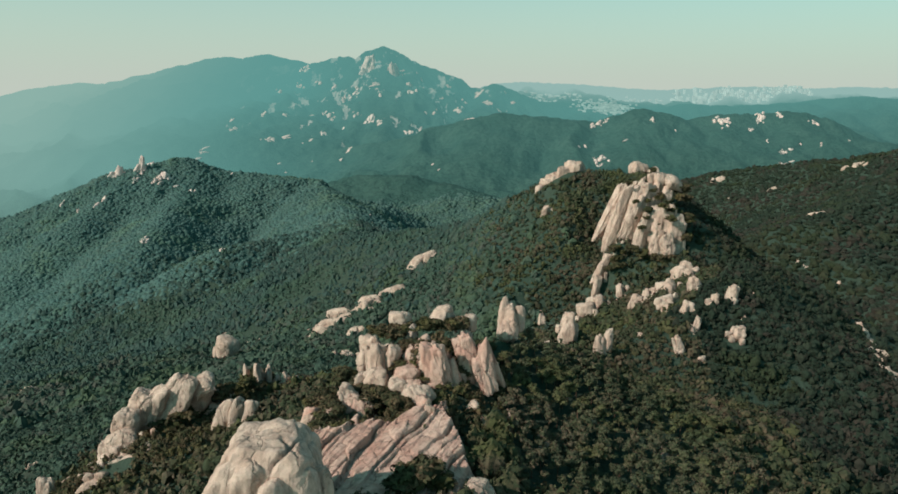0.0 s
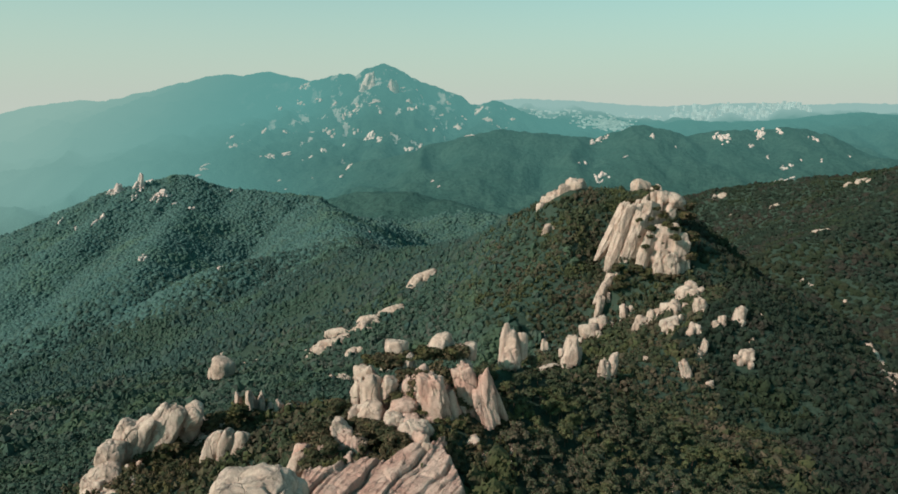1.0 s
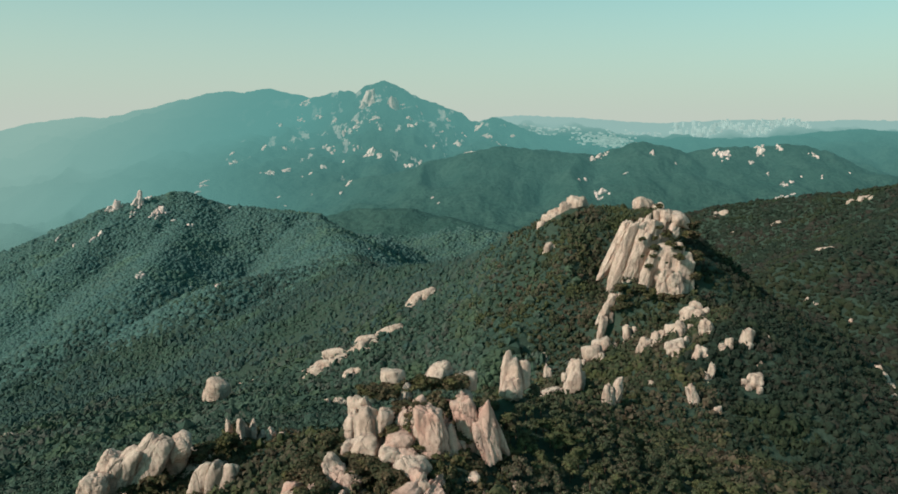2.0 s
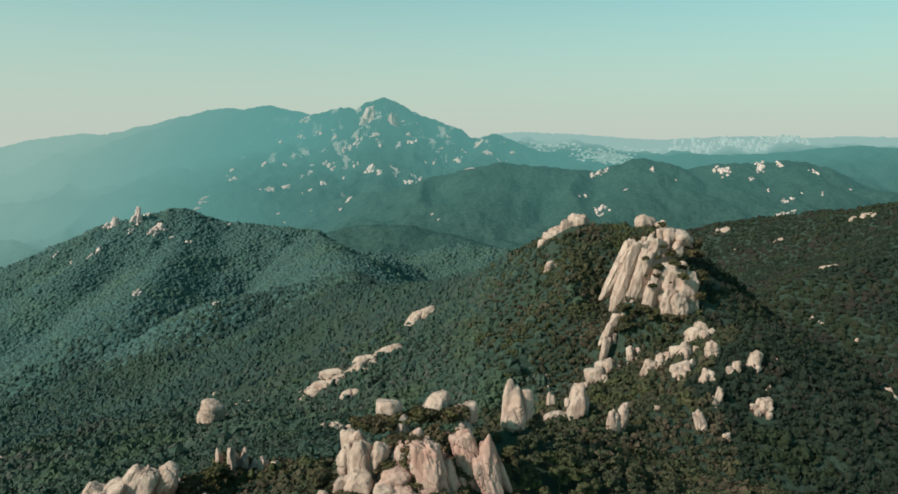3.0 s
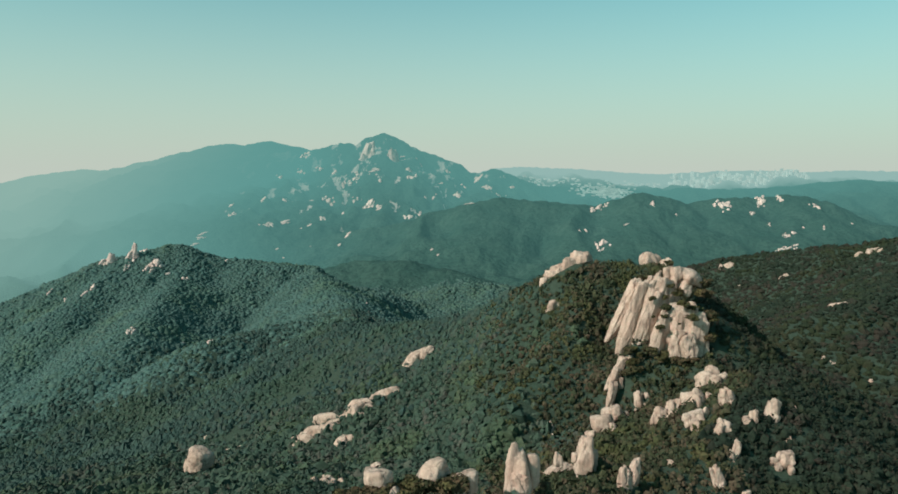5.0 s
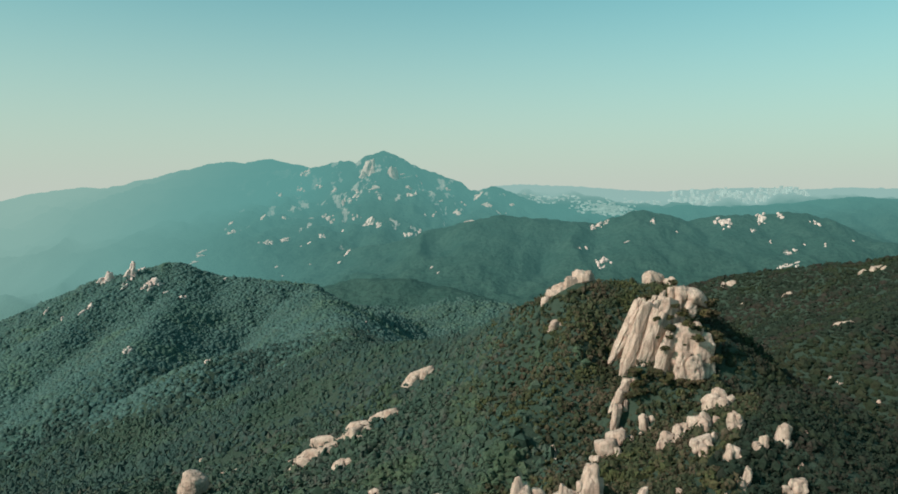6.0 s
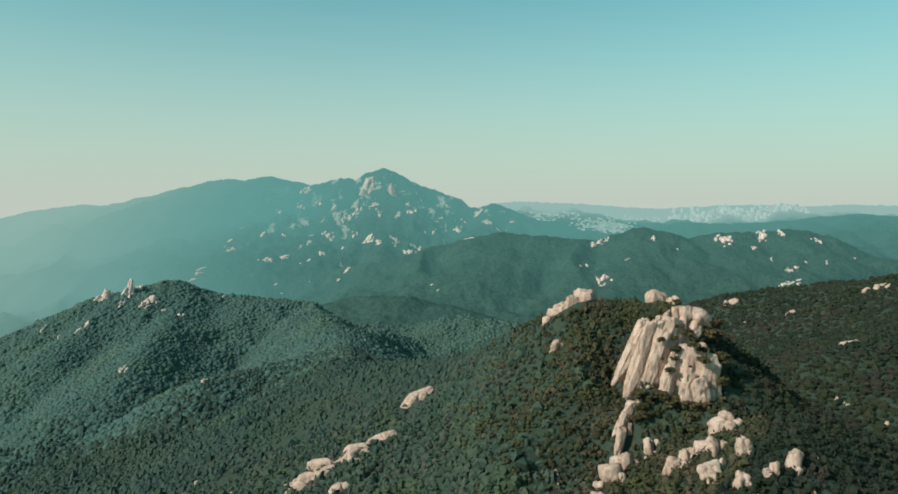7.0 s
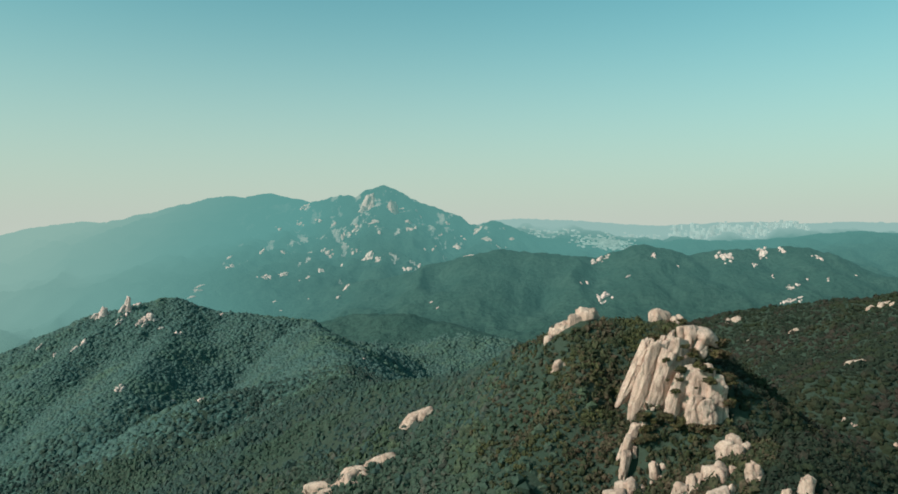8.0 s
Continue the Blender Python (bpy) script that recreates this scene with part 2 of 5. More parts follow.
def value_noise(x, y, seed):
    i, j = np.floor(x).astype(np.int64), np.floor(y).astype(np.int64)
    u, v = x - i, y - j
    u, v = u * u * u * (u * (u * 6 - 15) + 10), v * v * v * (v * (v * 6 - 15) + 10)
    a, b = lattice(i, j, seed), lattice(i + 1, j, seed)
    c, d = lattice(i, j + 1, seed), lattice(i + 1, j + 1, seed)
    return (a * (1 - u) + b * u) * (1 - v) + (c * (1 - u) + d * u) * v


def fbm(x, y, size, octaves, seed):
    """Fractal noise, about -1 to 1."""
    total, amp, norm = 0, 1.0, 0.0
    c, s = 0.8, 0.6
    x, y = x / size, y / size
    for k in range(octaves):
        total = total + amp * (2 * value_noise(x, y, seed + 17 * k) - 1)
        norm += amp
        amp *= 0.5
        x, y = 2.03 * (c * x - s * y) + 3.1, 2.03 * (s * x + c * y) + 7.7
    return total / norm


def step_between(a, b, x):
    u = np.clip((x - a) / (b - a), 0, 1)
    return u * u * (3 - 2 * u)


# crest lines: slope on the left and on the right of the way they run, rounding, nodes (x, y, z)
CRESTS = [
    # main ridge, from under the flight to the granite peak
    (0.62, 0.42, 10, [(-40, -250, 165), (-25, 40, 192), (-28, 125, 206), (-16, 170, 203), (-4, 226, 206), (24, 246, 202), (45, 300, 178), (72, 365, 156),
                      (125, 380, 162), (172, 425, 174)]),
    (1.1, 0.85, 6, [(172, 425, 174), (180, 485, 158), (188, 540, 170), (194, 578, 203), (190, 612, 216), (188, 690, 217), (150, 705, 214), (122, 715, 215)]),
    # the flank of the peak and on along the crest to the hill far on the left
    (1.1, 1.1, 8, [(188, 680, 215), (120, 664, 198), (97, 600, 172)]),
    (0.55, 0.8, 8, [(97, 600, 172), (52, 560, 140), (-20, 600, 100), (-89, 614, 70), (-200, 640, 0)]),
    (0.78, 0.5, 12, [(122, 715, 214), (45, 866, 140), (8, 900, 120)]),
    (0.5, 0.5, 25, [(8, 900, 120), (-60, 985, 94), (-140, 1060, 68), (-190, 1330, 42), (-285, 1640, 40), (-364, 1825, 57),
                    (-500, 1835, 68), (-591, 1840, 72), (-669, 1850, 90), (-726, 1845, 113), (-797, 1800, 92), (-864, 1786, 78), (-945, 1770, 45), (-1019, 1720, 10), (-1093, 1700, -18), (-1400, 1560, -130)]),
    # spurs that run down to the left
    (0.5, 0.5, 15, [(-10, 690, 112), (-56, 686, 92), (-132, 722, 44), (-268, 776, -22), (-420, 840, -110)]),
    (0.5, 0.5, 20, [(-60, 985, 94), (-228, 945, 24), (-300, 880, -20), (-480, 900, -120)]),
    (0.5, 0.5, 25, [(-190, 1330, 42), (-345, 1305, 10), (-420, 1240, 4), (-520, 1090, -90), (-600, 960, -170)]),
    (0.5, 0.5, 25, [(-669, 1850, 90), (-640, 1600, 30), (-604, 1335, -6), (-690, 1265, -68), (-660, 1110, -145)]),
    (0.5, 0.5, 25, [(-797, 1800, 92), (-850, 1550, 0), (-930, 1300, -120), (-960, 1100, -180)]),
    # left shoulder under the near rocks
    (1.0, 0.8, 6, [(-6, 222, 202), (-45, 275, 174), (-84, 302, 160), (-112, 275, 160), (-134, 250, 144), (-150, 215, 118), (-160, 150, 80)]),
    # right flank
    (0.4, 0.35, 25, [(10, 228, 198), (62, 219, 185), (130, 205, 165), (240, 160, 138), (420, 60, 110)]),
    (0.5, 0.65, 12, [(172, 430, 174), (228, 508, 170), (258, 505, 150)]),
    (0.7, 0.7, 10, [(218, 632, 190), (250, 670, 160), (330, 740, 95)]),
    # ridges on the right
    (0.5, 0.5, 25, [(1500, 900, 300), (843, 1100, 232), (790, 1160, 206), (750, 1215, 186), (700, 1250, 172), (655, 1300, 162), (605, 1345, 148), (535, 1370, 134), (440, 1400, 105)]),
    (0.55, 0.55, 20, [(843, 1100, 232), (631, 960, 176), (547, 910, 154), (466, 866, 141), (420, 850, 130), (350, 800, 100), (330, 600, 104), (345, 480, 84)]),
    (0.45, 0.45, 25, [(900, 800, 210), (620, 640, 140), (480, 470, 90), (420, 330, 75)]),
    # low dark ridge in the middle distance
    (0.4, 0.4, 30, [(-520, 2260, -60), (-406, 2200, -17), (-297, 2200, 24), (-149, 2150, 28), (-43, 2100, 12), (60, 2000, 0), (200, 1950, -20)]),
    # long ridge behind, and its spurs towards the eye
    (0.5, 0.42, 40, [(-560, 3050, 20), (-201, 2950, 88), (-59, 2900, 136), (106, 2900, 174), (200, 2900, 193), (342, 2900, 183), (507, 2900, 169), (625, 2900, 158), (718, 2900, 193), (788, 2900, 212),
                     (883, 2900, 193), (978, 2900, 170), (1095, 2900, 188), (1213, 2900, 198), (1307, 2900, 195), (1377, 2900, 207), (1508, 2900, 184), (1617, 2900, 136), (1739, 2900, 75), (1861, 2900, 35), (2300, 2850, -60)]),
    (0.42, 0.42, 40, [(200, 2900, 193), (120, 2600, 70), (-20, 2350, -40)]),
    (0.42, 0.42, 40, [(788, 2900, 212), (700, 2600, 100), (560, 2300, -20)]),
    (0.42, 0.42, 40, [(1095, 2900, 188), (1120, 2600, 90), (1000, 2250, -40)]),
    (0.42, 0.42, 40, [(1440, 2900, 200), (1420, 2600, 80), (1380, 2250, -50)]),
    # granite massif
    (0.75, 0.62, 10, [(-1601, 4300, 120), (-1351, 4300, 238), (-1068, 4300, 308), (-925, 4300, 406), (-838, 4300, 433), (-750, 4300, 447), (-631, 4300, 489), (-600, 4300, 476), (-545, 4300, 425), (-520, 4300, 462), (-488, 4300, 508), (-440, 4300, 518), (-404, 4300, 531),
                     (-297, 4300, 489), (-175, 4300, 426), (16, 4300, 364), (121, 4300, 295), (261, 4300, 310), (401, 4300, 265), (613, 4300, 163), (790, 4300, 108), (1039, 4300, 0)]),
    (0.5, 0.5, 40, [(-918, 4260, 392), (-1000, 4050, 250), (-1085, 3750, 195), (-1145, 3450, 100), (-1135, 3100, -60), (-1126, 2800, -200)]),
    (0.5, 0.5, 40, [(-650, 4190, 395), (-680, 3950, 250), (-700, 3600, 120), (-720, 3100, -60), (-740, 2750, -150)]),
    (0.5, 0.5, 40, [(-395, 4190, 430), (-380, 3950, 300), (-330, 3600, 170), (-330, 3150, 20), (-380, 2700, -120)]),
    (0.45, 0.45, 40, [(261, 4300, 310), (200, 3900, 200), (20, 3500, 110), (-80, 3100, 70)]),
    # far ranges
    (0.4, 0.35, 60, [(-4200, 4700, 80), (-3793, 4700, 124), (-3014, 4700, 228), (-2780, 4700, 273), (-2470, 4700, 315), (-2279, 4700, 307), (-2046, 4700, 364), (-1738, 4700, 430), (-1469, 4700, 488), (-1355, 4700, 468),
                     (-1202, 4700, 500), (-1050, 4700, 470), (-861, 4700, 400)]),
    (0.3, 0.3, 60, [(1100, 4100, 150), (1351, 4050, 204), (1612, 4000, 200), (1937, 4000, 213), (2131, 4000, 240), (2325, 4000, 253), (2547, 4000, 238), (2975, 4000, 246), (3700, 3900, 240)]),
    (0.5, 0.3, 40, [(0, 4800, 230), (288, 4800, 314), (443, 4800, 330), (675, 4800, 326), (907, 4800, 315), (1217, 4800, 290), (1449, 4800, 284), (1796, 4800, 300), (2105, 4800, 306), (2376, 4800, 293),
                    (2684, 4800, 306), (3024, 4800, 300), (3726, 4800, 300), (4400, 4800, 300)]),
]


MOUNDS = ((-8, 216, 17, 15, 9), (-112, 272, 18, 12, 9), (-124, 238, 20, 10, 6), (22, 248, 12, 10, 5), (70, 374, 12, 10, 5), (138, 546, 20, 17, 31), (134, 541, 9, 9, 12), (158, 530, 18, 14, 15))


def smooth_max(a, b, k):
    h = np.clip(0.5 + 0.5 * (a - b) / k, 0, 1)
    return b * (1 - h) + a * h + k * h * (1 - h)


def crest_height(x, y, crest):
    left, right, rounding, nodes = crest
    best, away = np.full(x.shape, -1e9), np.full(x.shape, 1e9)
    for (ax, ay, az), (bx, by, bz) in zip(nodes, nodes[1:]):
        ex, ey = bx - ax, by - ay
        u = np.clip(((x - ax) * ex + (y - ay) * ey) / (ex * ex + ey * ey), 0, 1)
        dx, dy = x - ax - u * ex, y - ay - u * ey
        d = np.sqrt(dx * dx + dy * dy)
        side = (ex * dy - ey * dx) / (math.hypot(ex, ey) * (d + 0.01))
        slope = 0.5 * (left + right) + 0.5 * (left - right) * side
        # steeper near the crest, easing off towards the foot
        fall = slope * (np.sqrt(d * d + rounding * rounding) - rounding)
        fall = fall * (1 - 0.15 * step_between(100, 700, d))
        best = np.maximum(best, az + (bz - az) * u - fall)
        away = np.minimum(away, d)
    return best, away


def land(x, y):
    """Height of the land, gullies included."""
    x, y = np.asarray(x, float), np.asarray(y, float)
    far = step_between(900, 2600, y)
    wx = x + (5 + 22 * far) * fbm(x, y, 90, 2, 5) * (1 - 0.4 * far)
    wy = y + (5 + 22 * far) * fbm(x, y, 90, 2, 9)
    base = -190 + 205 * step_between(-250, 330, x) * (1 - step_between(1200, 1700, y))
    base = base + step_between(3200, 4700, y) * (step_between(100, 800, x) * 370 + step_between(-600, -1500, x) * 260)
    z, away = base, np.full(x.shape, 1e9)
    for crest in CRESTS:
        h, d = crest_height(wx, wy, crest)
        z = smooth_max(h, z, 5 + 7 * far)
        away = np.minimum(away, d)
    # gullies and small spurs, growing away from the crests
    grow = np.minimum(away / 120, 1)
    rib = 0.45 - 2 * np.abs(fbm(x, y, 110, 3, 21))
    z = z + grow * (10 - 5 * step_between(850, 1200, y) * (1 - far)) * rib
    # long ribs that run down the wooded slopes on the left
    along, across = -0.80 * x - 0.60 * y, 0.60 * x - 0.80 * y
    comb = 0.45 - 2 * np.abs(fbm(across, along * 0.28, 130, 3, 51))
    z = z + step_between(450, 900, y) * (1 - step_between(1900, 2300, y)) * np.minimum(away / 90, 1) * 7 * comb
    # the far mountains are rugged
    z = z + far * np.minimum(away / 220, 1) * 60 * (0.4 - 2 * np.abs(fbm(x, y * 0.7, 330, 3, 31)))
    crag = step_between(3000, 3700, y) * (1 - step_between(4450, 4650, y)) * (1 - step_between(300, 900, x))
    z = z + crag * (0.35 + 0.65 * np.minimum(away / 120, 1)) * 34 * (0.42 - 2 * np.abs(fbm(x, y, 150, 4, 61)))
    z = z + far * 7 * (0.4 - 2 * np.abs(fbm(x, y, 70, 3, 71)))
    # broken crest and ribs of bare rock on the massif
    z = z + crag * 6 * np.minimum(away / 60, 1) * (0.4 - 2 * np.abs(fbm(x, y * 0.6, 46, 3, 101)))
    # uneven top of the far woods
    z = z + 2.6 * fbm(x, y, 17, 2, 81) * step_between(820, 1000, y) * (1 - far * 0.4)
    # rocky mounds
    for mx, my, w, d, up in MOUNDS:
        z = z + up * np.exp(-(((x - mx) / w) ** 2) - ((y - my) / d) ** 2)
    z = z + 1.6 * fbm(x, y, 28, 3, 41) * (1 + 1.6 * far)
    return z

# ---------------------------------------------------------------- the ground: one sheet to the horizon
def mesh_of(name, verts, faces, material=None, smooth=True):
    """A mesh from arrays; all faces have the same number of corners."""
    me = bpy.data.meshes.new(name)
    verts, faces = np.asarray(verts, np.float32), np.asarray(faces, np.int32)
    n, k = faces.shape
    me.vertices.add(len(verts))
    me.vertices.foreach_set("co", verts.ravel())
    me.loops.add(n * k)
    me.loops.foreach_set("vertex_index", faces.ravel())
    me.polygons.add(n)
    me.polygons.foreach_set("loop_start", np.arange(0, n * k, k, dtype=np.int32))
    me.polygons.foreach_set("use_smooth", np.full(n, smooth))
    me.update(calc_edges=True)
    if material:
        me.materials.append(material)
    return me


def left_side(x, y):
    """The slopes left of the main crest."""
    return x < 60 + 0.1 * (y - 700)


def build_ground():
    depth = np.concatenate([np.linspace(-300, 100, 16, endpoint=False), np.geomspace(400, 3300, 330, endpoint=False) - 300, np.linspace(3000, 4440, 130, endpoint=False), np.linspace(4440, 4860, 22)])
    turn = np.tan(np.radians(np.concatenate([np.linspace(-46, -33.5, 12, endpoint=False), np.linspace(-33.5, 33.5, 480), np.linspace(34.5, 46, 12)])))
    y = np.repeat(depth, len(turn))
    x = np.tile(turn, len(depth)) * (y + 520)
    z = land(x, y)
    rows, cols = len(depth), len(turn)
    a = (np.arange(rows - 1)[:, None] * cols + np.arange(cols - 1)[None]).ravel()
    faces = np.stack([a, a + 1, a + cols + 1, a + cols], 1)
    me = mesh_of("ground", np.stack([x, y, z], 1), faces, M_FLOOR)
    me.materials.append(M_FAR)
    me.materials.append(M_HILL)
    # far left slopes take the woods whose colour holds the haze
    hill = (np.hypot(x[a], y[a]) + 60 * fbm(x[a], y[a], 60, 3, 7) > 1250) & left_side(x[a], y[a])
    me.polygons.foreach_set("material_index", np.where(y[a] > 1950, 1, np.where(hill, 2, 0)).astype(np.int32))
    return tagged(new("ground", me), "wooded mountain ridges and valleys fading into hazy distance", "ground", kind="structure")


build_ground()

# ---------------------------------------------------------------- granite: meshes shared between stones
BALLS = {}


def ball(level):
    """Directions and faces of an icosphere."""
    if level not in BALLS:
        bm = bmesh.new()
        bmesh.ops.create_icosphere(bm, subdivisions=level, radius=1)
        BALLS[level] = np.array([v.co.normalized() for v in bm.verts]), np.array([[v.index for v in f.verts] for f in bm.faces])
        bm.free()
    return BALLS[level]


def block(rng, level, planes=15, edge=9.0, joints=3, flutes=0, rough=0.05, upright=0.6, deep=0.15, pits=0, taper=0.0):
    """A granite block of half-width 1: flat breaks with worn edges, joints, flutes and a rough skin."""
    way, faces = ball(level)
    n = rng.normal(size=(planes, 3)) * (1, 1, upright)
    n = np.concatenate([n, np.array([(0, 0, 1), (0.1, 0, -1), (1, 0.2, 0), (-1, 0.1, 0.1), (0, 1, 0.1), (0.1, -1, 0.2)]) + rng.normal(0, 0.12, (6, 3))])
    n /= np.linalg.norm(n, axis=1)[:, None]
    off = np.concatenate([rng.uniform(0.78, 1.05, planes), rng.uniform(0.88, 1.0, 6)])
    lean = np.clip(way @ n.T, 0.02, None) / off
    r = 1 / np.sum(lean ** edge, 1) ** (1 / edge)
    p = way * r[:, None]
    p /= np.abs(p).max(0)
    p[:, :2] *= 1 - taper * p[:, 2:3]
    inward = p * (1, 1, 0.4)
    inward /= np.linalg.norm(inward, axis=1)[:, None] + 1e-6
    dig = np.zeros(len(p))
    for k in range(joints):
        m = rng.normal(size=3) * (1, 1, 0.5)
        m /= np.linalg.norm(m)
        wave = 0.08 * np.sin(3.5 * p[:, 2] + rng.uniform(0, 6)) + 0.06 * np.sin(6 * p[:, 0] + rng.uniform(0, 6))
        gap = p @ m - rng.uniform(-0.6, 0.6) + wave
        dig += rng.uniform(0.5, 1) * deep * np.exp(-((gap / rng.uniform(0.03, 0.055)) ** 2)) + 0.05 * (gap > 0)
    if flutes:
        ang = np.arctan2(p[:, 1], p[:, 0])
        start = rng.uniform(0, 6)
        wave = np.abs(np.sin(flutes * ang + 0.9 * np.sin(2.0 * p[:, 2] + start) + start)) + 0.5 * np.abs(np.sin(2.7 * flutes * ang + 2 * start))
        dig += 0.16 * np.clip(0.75 - wave, 0, 1) * np.clip(1.2 - np.abs(p[:, 2]), 0, 1)
    for k in range(pits):
        c = np.array((rng.uniform(-0.75, 0.75), -0.8, rng.uniform(-0.6, 0.85)))
        dig += 0.30 * np.exp(-np.sum(((p - c) / (rng.uniform(0.12, 0.24), 0.6, rng.uniform(0.09, 0.17))) ** 2, 1))
    p = p - np.minimum(dig, 0.34)[:, None] * inward
    shift = Vector(rng.uniform(-50, 50, 3))
    for size, amount in ((0.8, rough * 1.6), (0.3, rough * 1.3), (0.1, rough * 0.9)):
        p = p + (amount * np.array([noise.noise(Vector(v) / size + shift) for v in p]))[:, None] * inward
    return p, faces


def stone_mesh(name, seed, level=4, material=None, **how):
    p, faces = block(np.random.default_rng(seed), level, **how)
    return mesh_of(name, p, faces, material)


def crag_mesh(name, seed, blocks=6, level=4, material=None, spread=0.5, rough=0.05, edge=26.0):
    """A crag of half-width 1: blocks of many heights grown together about one core."""
    rng = np.random.default_rng(seed)
    way, faces = ball(level)
    reach = np.full(len(way), 0.25)
    for k in range(blocks):
        mid = np.array((rng.uniform(-spread, spread), rng.uniform(-spread, spread) * 0.8, rng.uniform(-0.25, 0.2)))
        n = rng.normal(size=(7, 3)) * (1, 1, 0.35)
        n = np.concatenate([n, np.array([(0, 0, 1), (0, 0, -1), (1, 0, 0), (-1, 0, 0), (0, 1, 0), (0, -1, 0)]) + rng.normal(0, 0.22, (6, 3))])
        n[:8, 2], n[9:, 2] = np.abs(n[:8, 2]), np.abs(n[9:, 2]) * 0.5
        n /= np.linalg.norm(n, axis=1)[:, None]
        off = rng.uniform(0.3, 0.52, 13)
        off[7:9] = rng.uniform(0.45, 1.0), 1.0
        off = np.maximum(off + n @ mid, 0.14)
        lean = np.clip(way @ n.T, 0.02, None) / off
        reach = np.maximum(reach, 1 / np.sum(lean ** edge, 1) ** (1 / edge))
    p = way * reach[:, None]
    p[:, 2] -= 0.5 * (p[:, 2].max() + p[:, 2].min())
    p /= np.abs(p).max(0)
    inward = p / (np.linalg.norm(p, axis=1)[:, None] + 1e-6)
    shift = Vector(rng.uniform(-50, 50, 3))
    for size, amount in ((0.6, rough * 1.6), (0.22, rough * 1.3), (0.09, rough * 0.9)):
        p = p + (amount * np.array([noise.noise(Vector(v) / size + shift) for v in p]))[:, None] * inward
    return mesh_of(name, p, faces, material)


def dome_mesh(name, seed, level, material):
    """A great rounded boulder, wide below, split by a few curving joints, with pockets and steps."""
    rng = np.random.default_rng(seed)
    way, faces = ball(level)
    p = way * (1, 1, 1)
    p = np.sign(p) * np.abs(p) ** 0.74
    p[:, :2] *= (1.0 - 0.08 * np.clip(p[:, 2:3], 0, 1) ** 2)
    for k in range(12):
        n = rng.normal(size=3) * (1, 1, 0.6)
        n[2] = abs(n[2])
        n /= np.linalg.norm(n)
        over = np.clip(p @ n - rng.uniform(0.90, 1.08), 0, None)
        p = p - (0.75 * over)[:, None] * n
    inward = p * (1, 1, 0.6)
    inward /= np.linalg.norm(inward, axis=1)[:, None] + 1e-6
    dig = np.zeros(len(p))
    shift = Vector(rng.uniform(-50, 50, 3))
    warp = np.array([noise.noise(Vector(v) * 1.7 + shift) for v in p])
    for k in range(9):
        m = rng.normal(size=3) * (1, 1, 0.7)
        m /= np.linalg.norm(m)
        gap = p @ m - rng.uniform(-0.7, 0.7) + 0.28 * warp
        reach = np.clip(np.array([noise.noise(Vector(v) * 1.3 + shift * (k + 2)) for v in p]) * 3 + 0.7, 0, 1)
        dig += reach * (rng.uniform(0.05, 0.11) * np.exp(-((gap / rng.uniform(0.014, 0.03)) ** 2)) + rng.uniform(0.0, 0.05) * step_between(-0.02, 0.02, gap))
    p = p - np.minimum(dig, 0.25)[:, None] * inward
    for size, amount in ((0.7, 0.06), (0.3, 0.045), (0.12, 0.022), (0.05, 0.011)):
        p = p + (amount * np.array([noise.noise(Vector(v) / size + shift) for v in p]))[:, None] * inward
    p = p * (np.linalg.norm(p, axis=1) / np.sum(np.abs(p) ** 3.2, axis=1) ** (1 / 3.2))[:, None]
    return mesh_of(name, p, faces, material)


ROUND = [stone_mesh("boulder", 10 + k, 4, M_ROCK, planes=14, edge=16 + 2 * k, joints=3 + k % 3) for k in range(6)]
CRAGS = [crag_mesh("boulder", 30 + k, 5 + k % 4, 4, M_ROCK) for k in range(8)]
TALL = [stone_mesh("slab", 50 + k, 4, M_ROCK, planes=14, edge=20, joints=5, flutes=2, rough=0.06, upright=0.5) for k in range(4)]
PINKISH = [stone_mesh("slab", 60 + k, 4, M_PINK, planes=14, edge=22, joints=6, flutes=2, rough=0.06, upright=0.4) for k in range(4)]
SMALL = [stone_mesh("boulder", 90 + k, 3, M_ROCK, planes=10, edge=14 + 3 * k, joints=2) for k in range(6)]
CLEAR = []


def stone_pose(x, y, z, w, h, turn=0.0, lean=0.0, thick=0.8, sink=0.3, most=0.75):
    """Centre, width and height of what shows; the foot goes down into the land."""
    floor = float(land(np.array([x]), np.array([y]))[0])
    low = max(min(floor - 0.15 * h, z - h / 2 - sink * h), z - (0.5 + most) * h)
    top = z + h / 2
    m = pose(x, y, (top + low) / 2, 0, lean, turn)
    return m @ Matrix.Diagonal((w * 0.55, w * 0.55 * thick, (top - low) / 2 / max(0.6, math.cos(radians(lean))), 1))


def keep_clear(x, y, w, grow=0.55):
    CLEAR.append((x, y, w * grow, w * grow))


def part_of(parent, name, mesh, m, label=""):
    ob = new(name, mesh)
    ob.parent = parent
    ob.matrix_basis = Matrix.Translation(-parent.location) @ m
    return tagged(ob, label)


def outcrop(name, label, x, y, z):
    root = new(name)
    root.location = (x, y, z)
    return tagged(root, label, "rock outcrop")


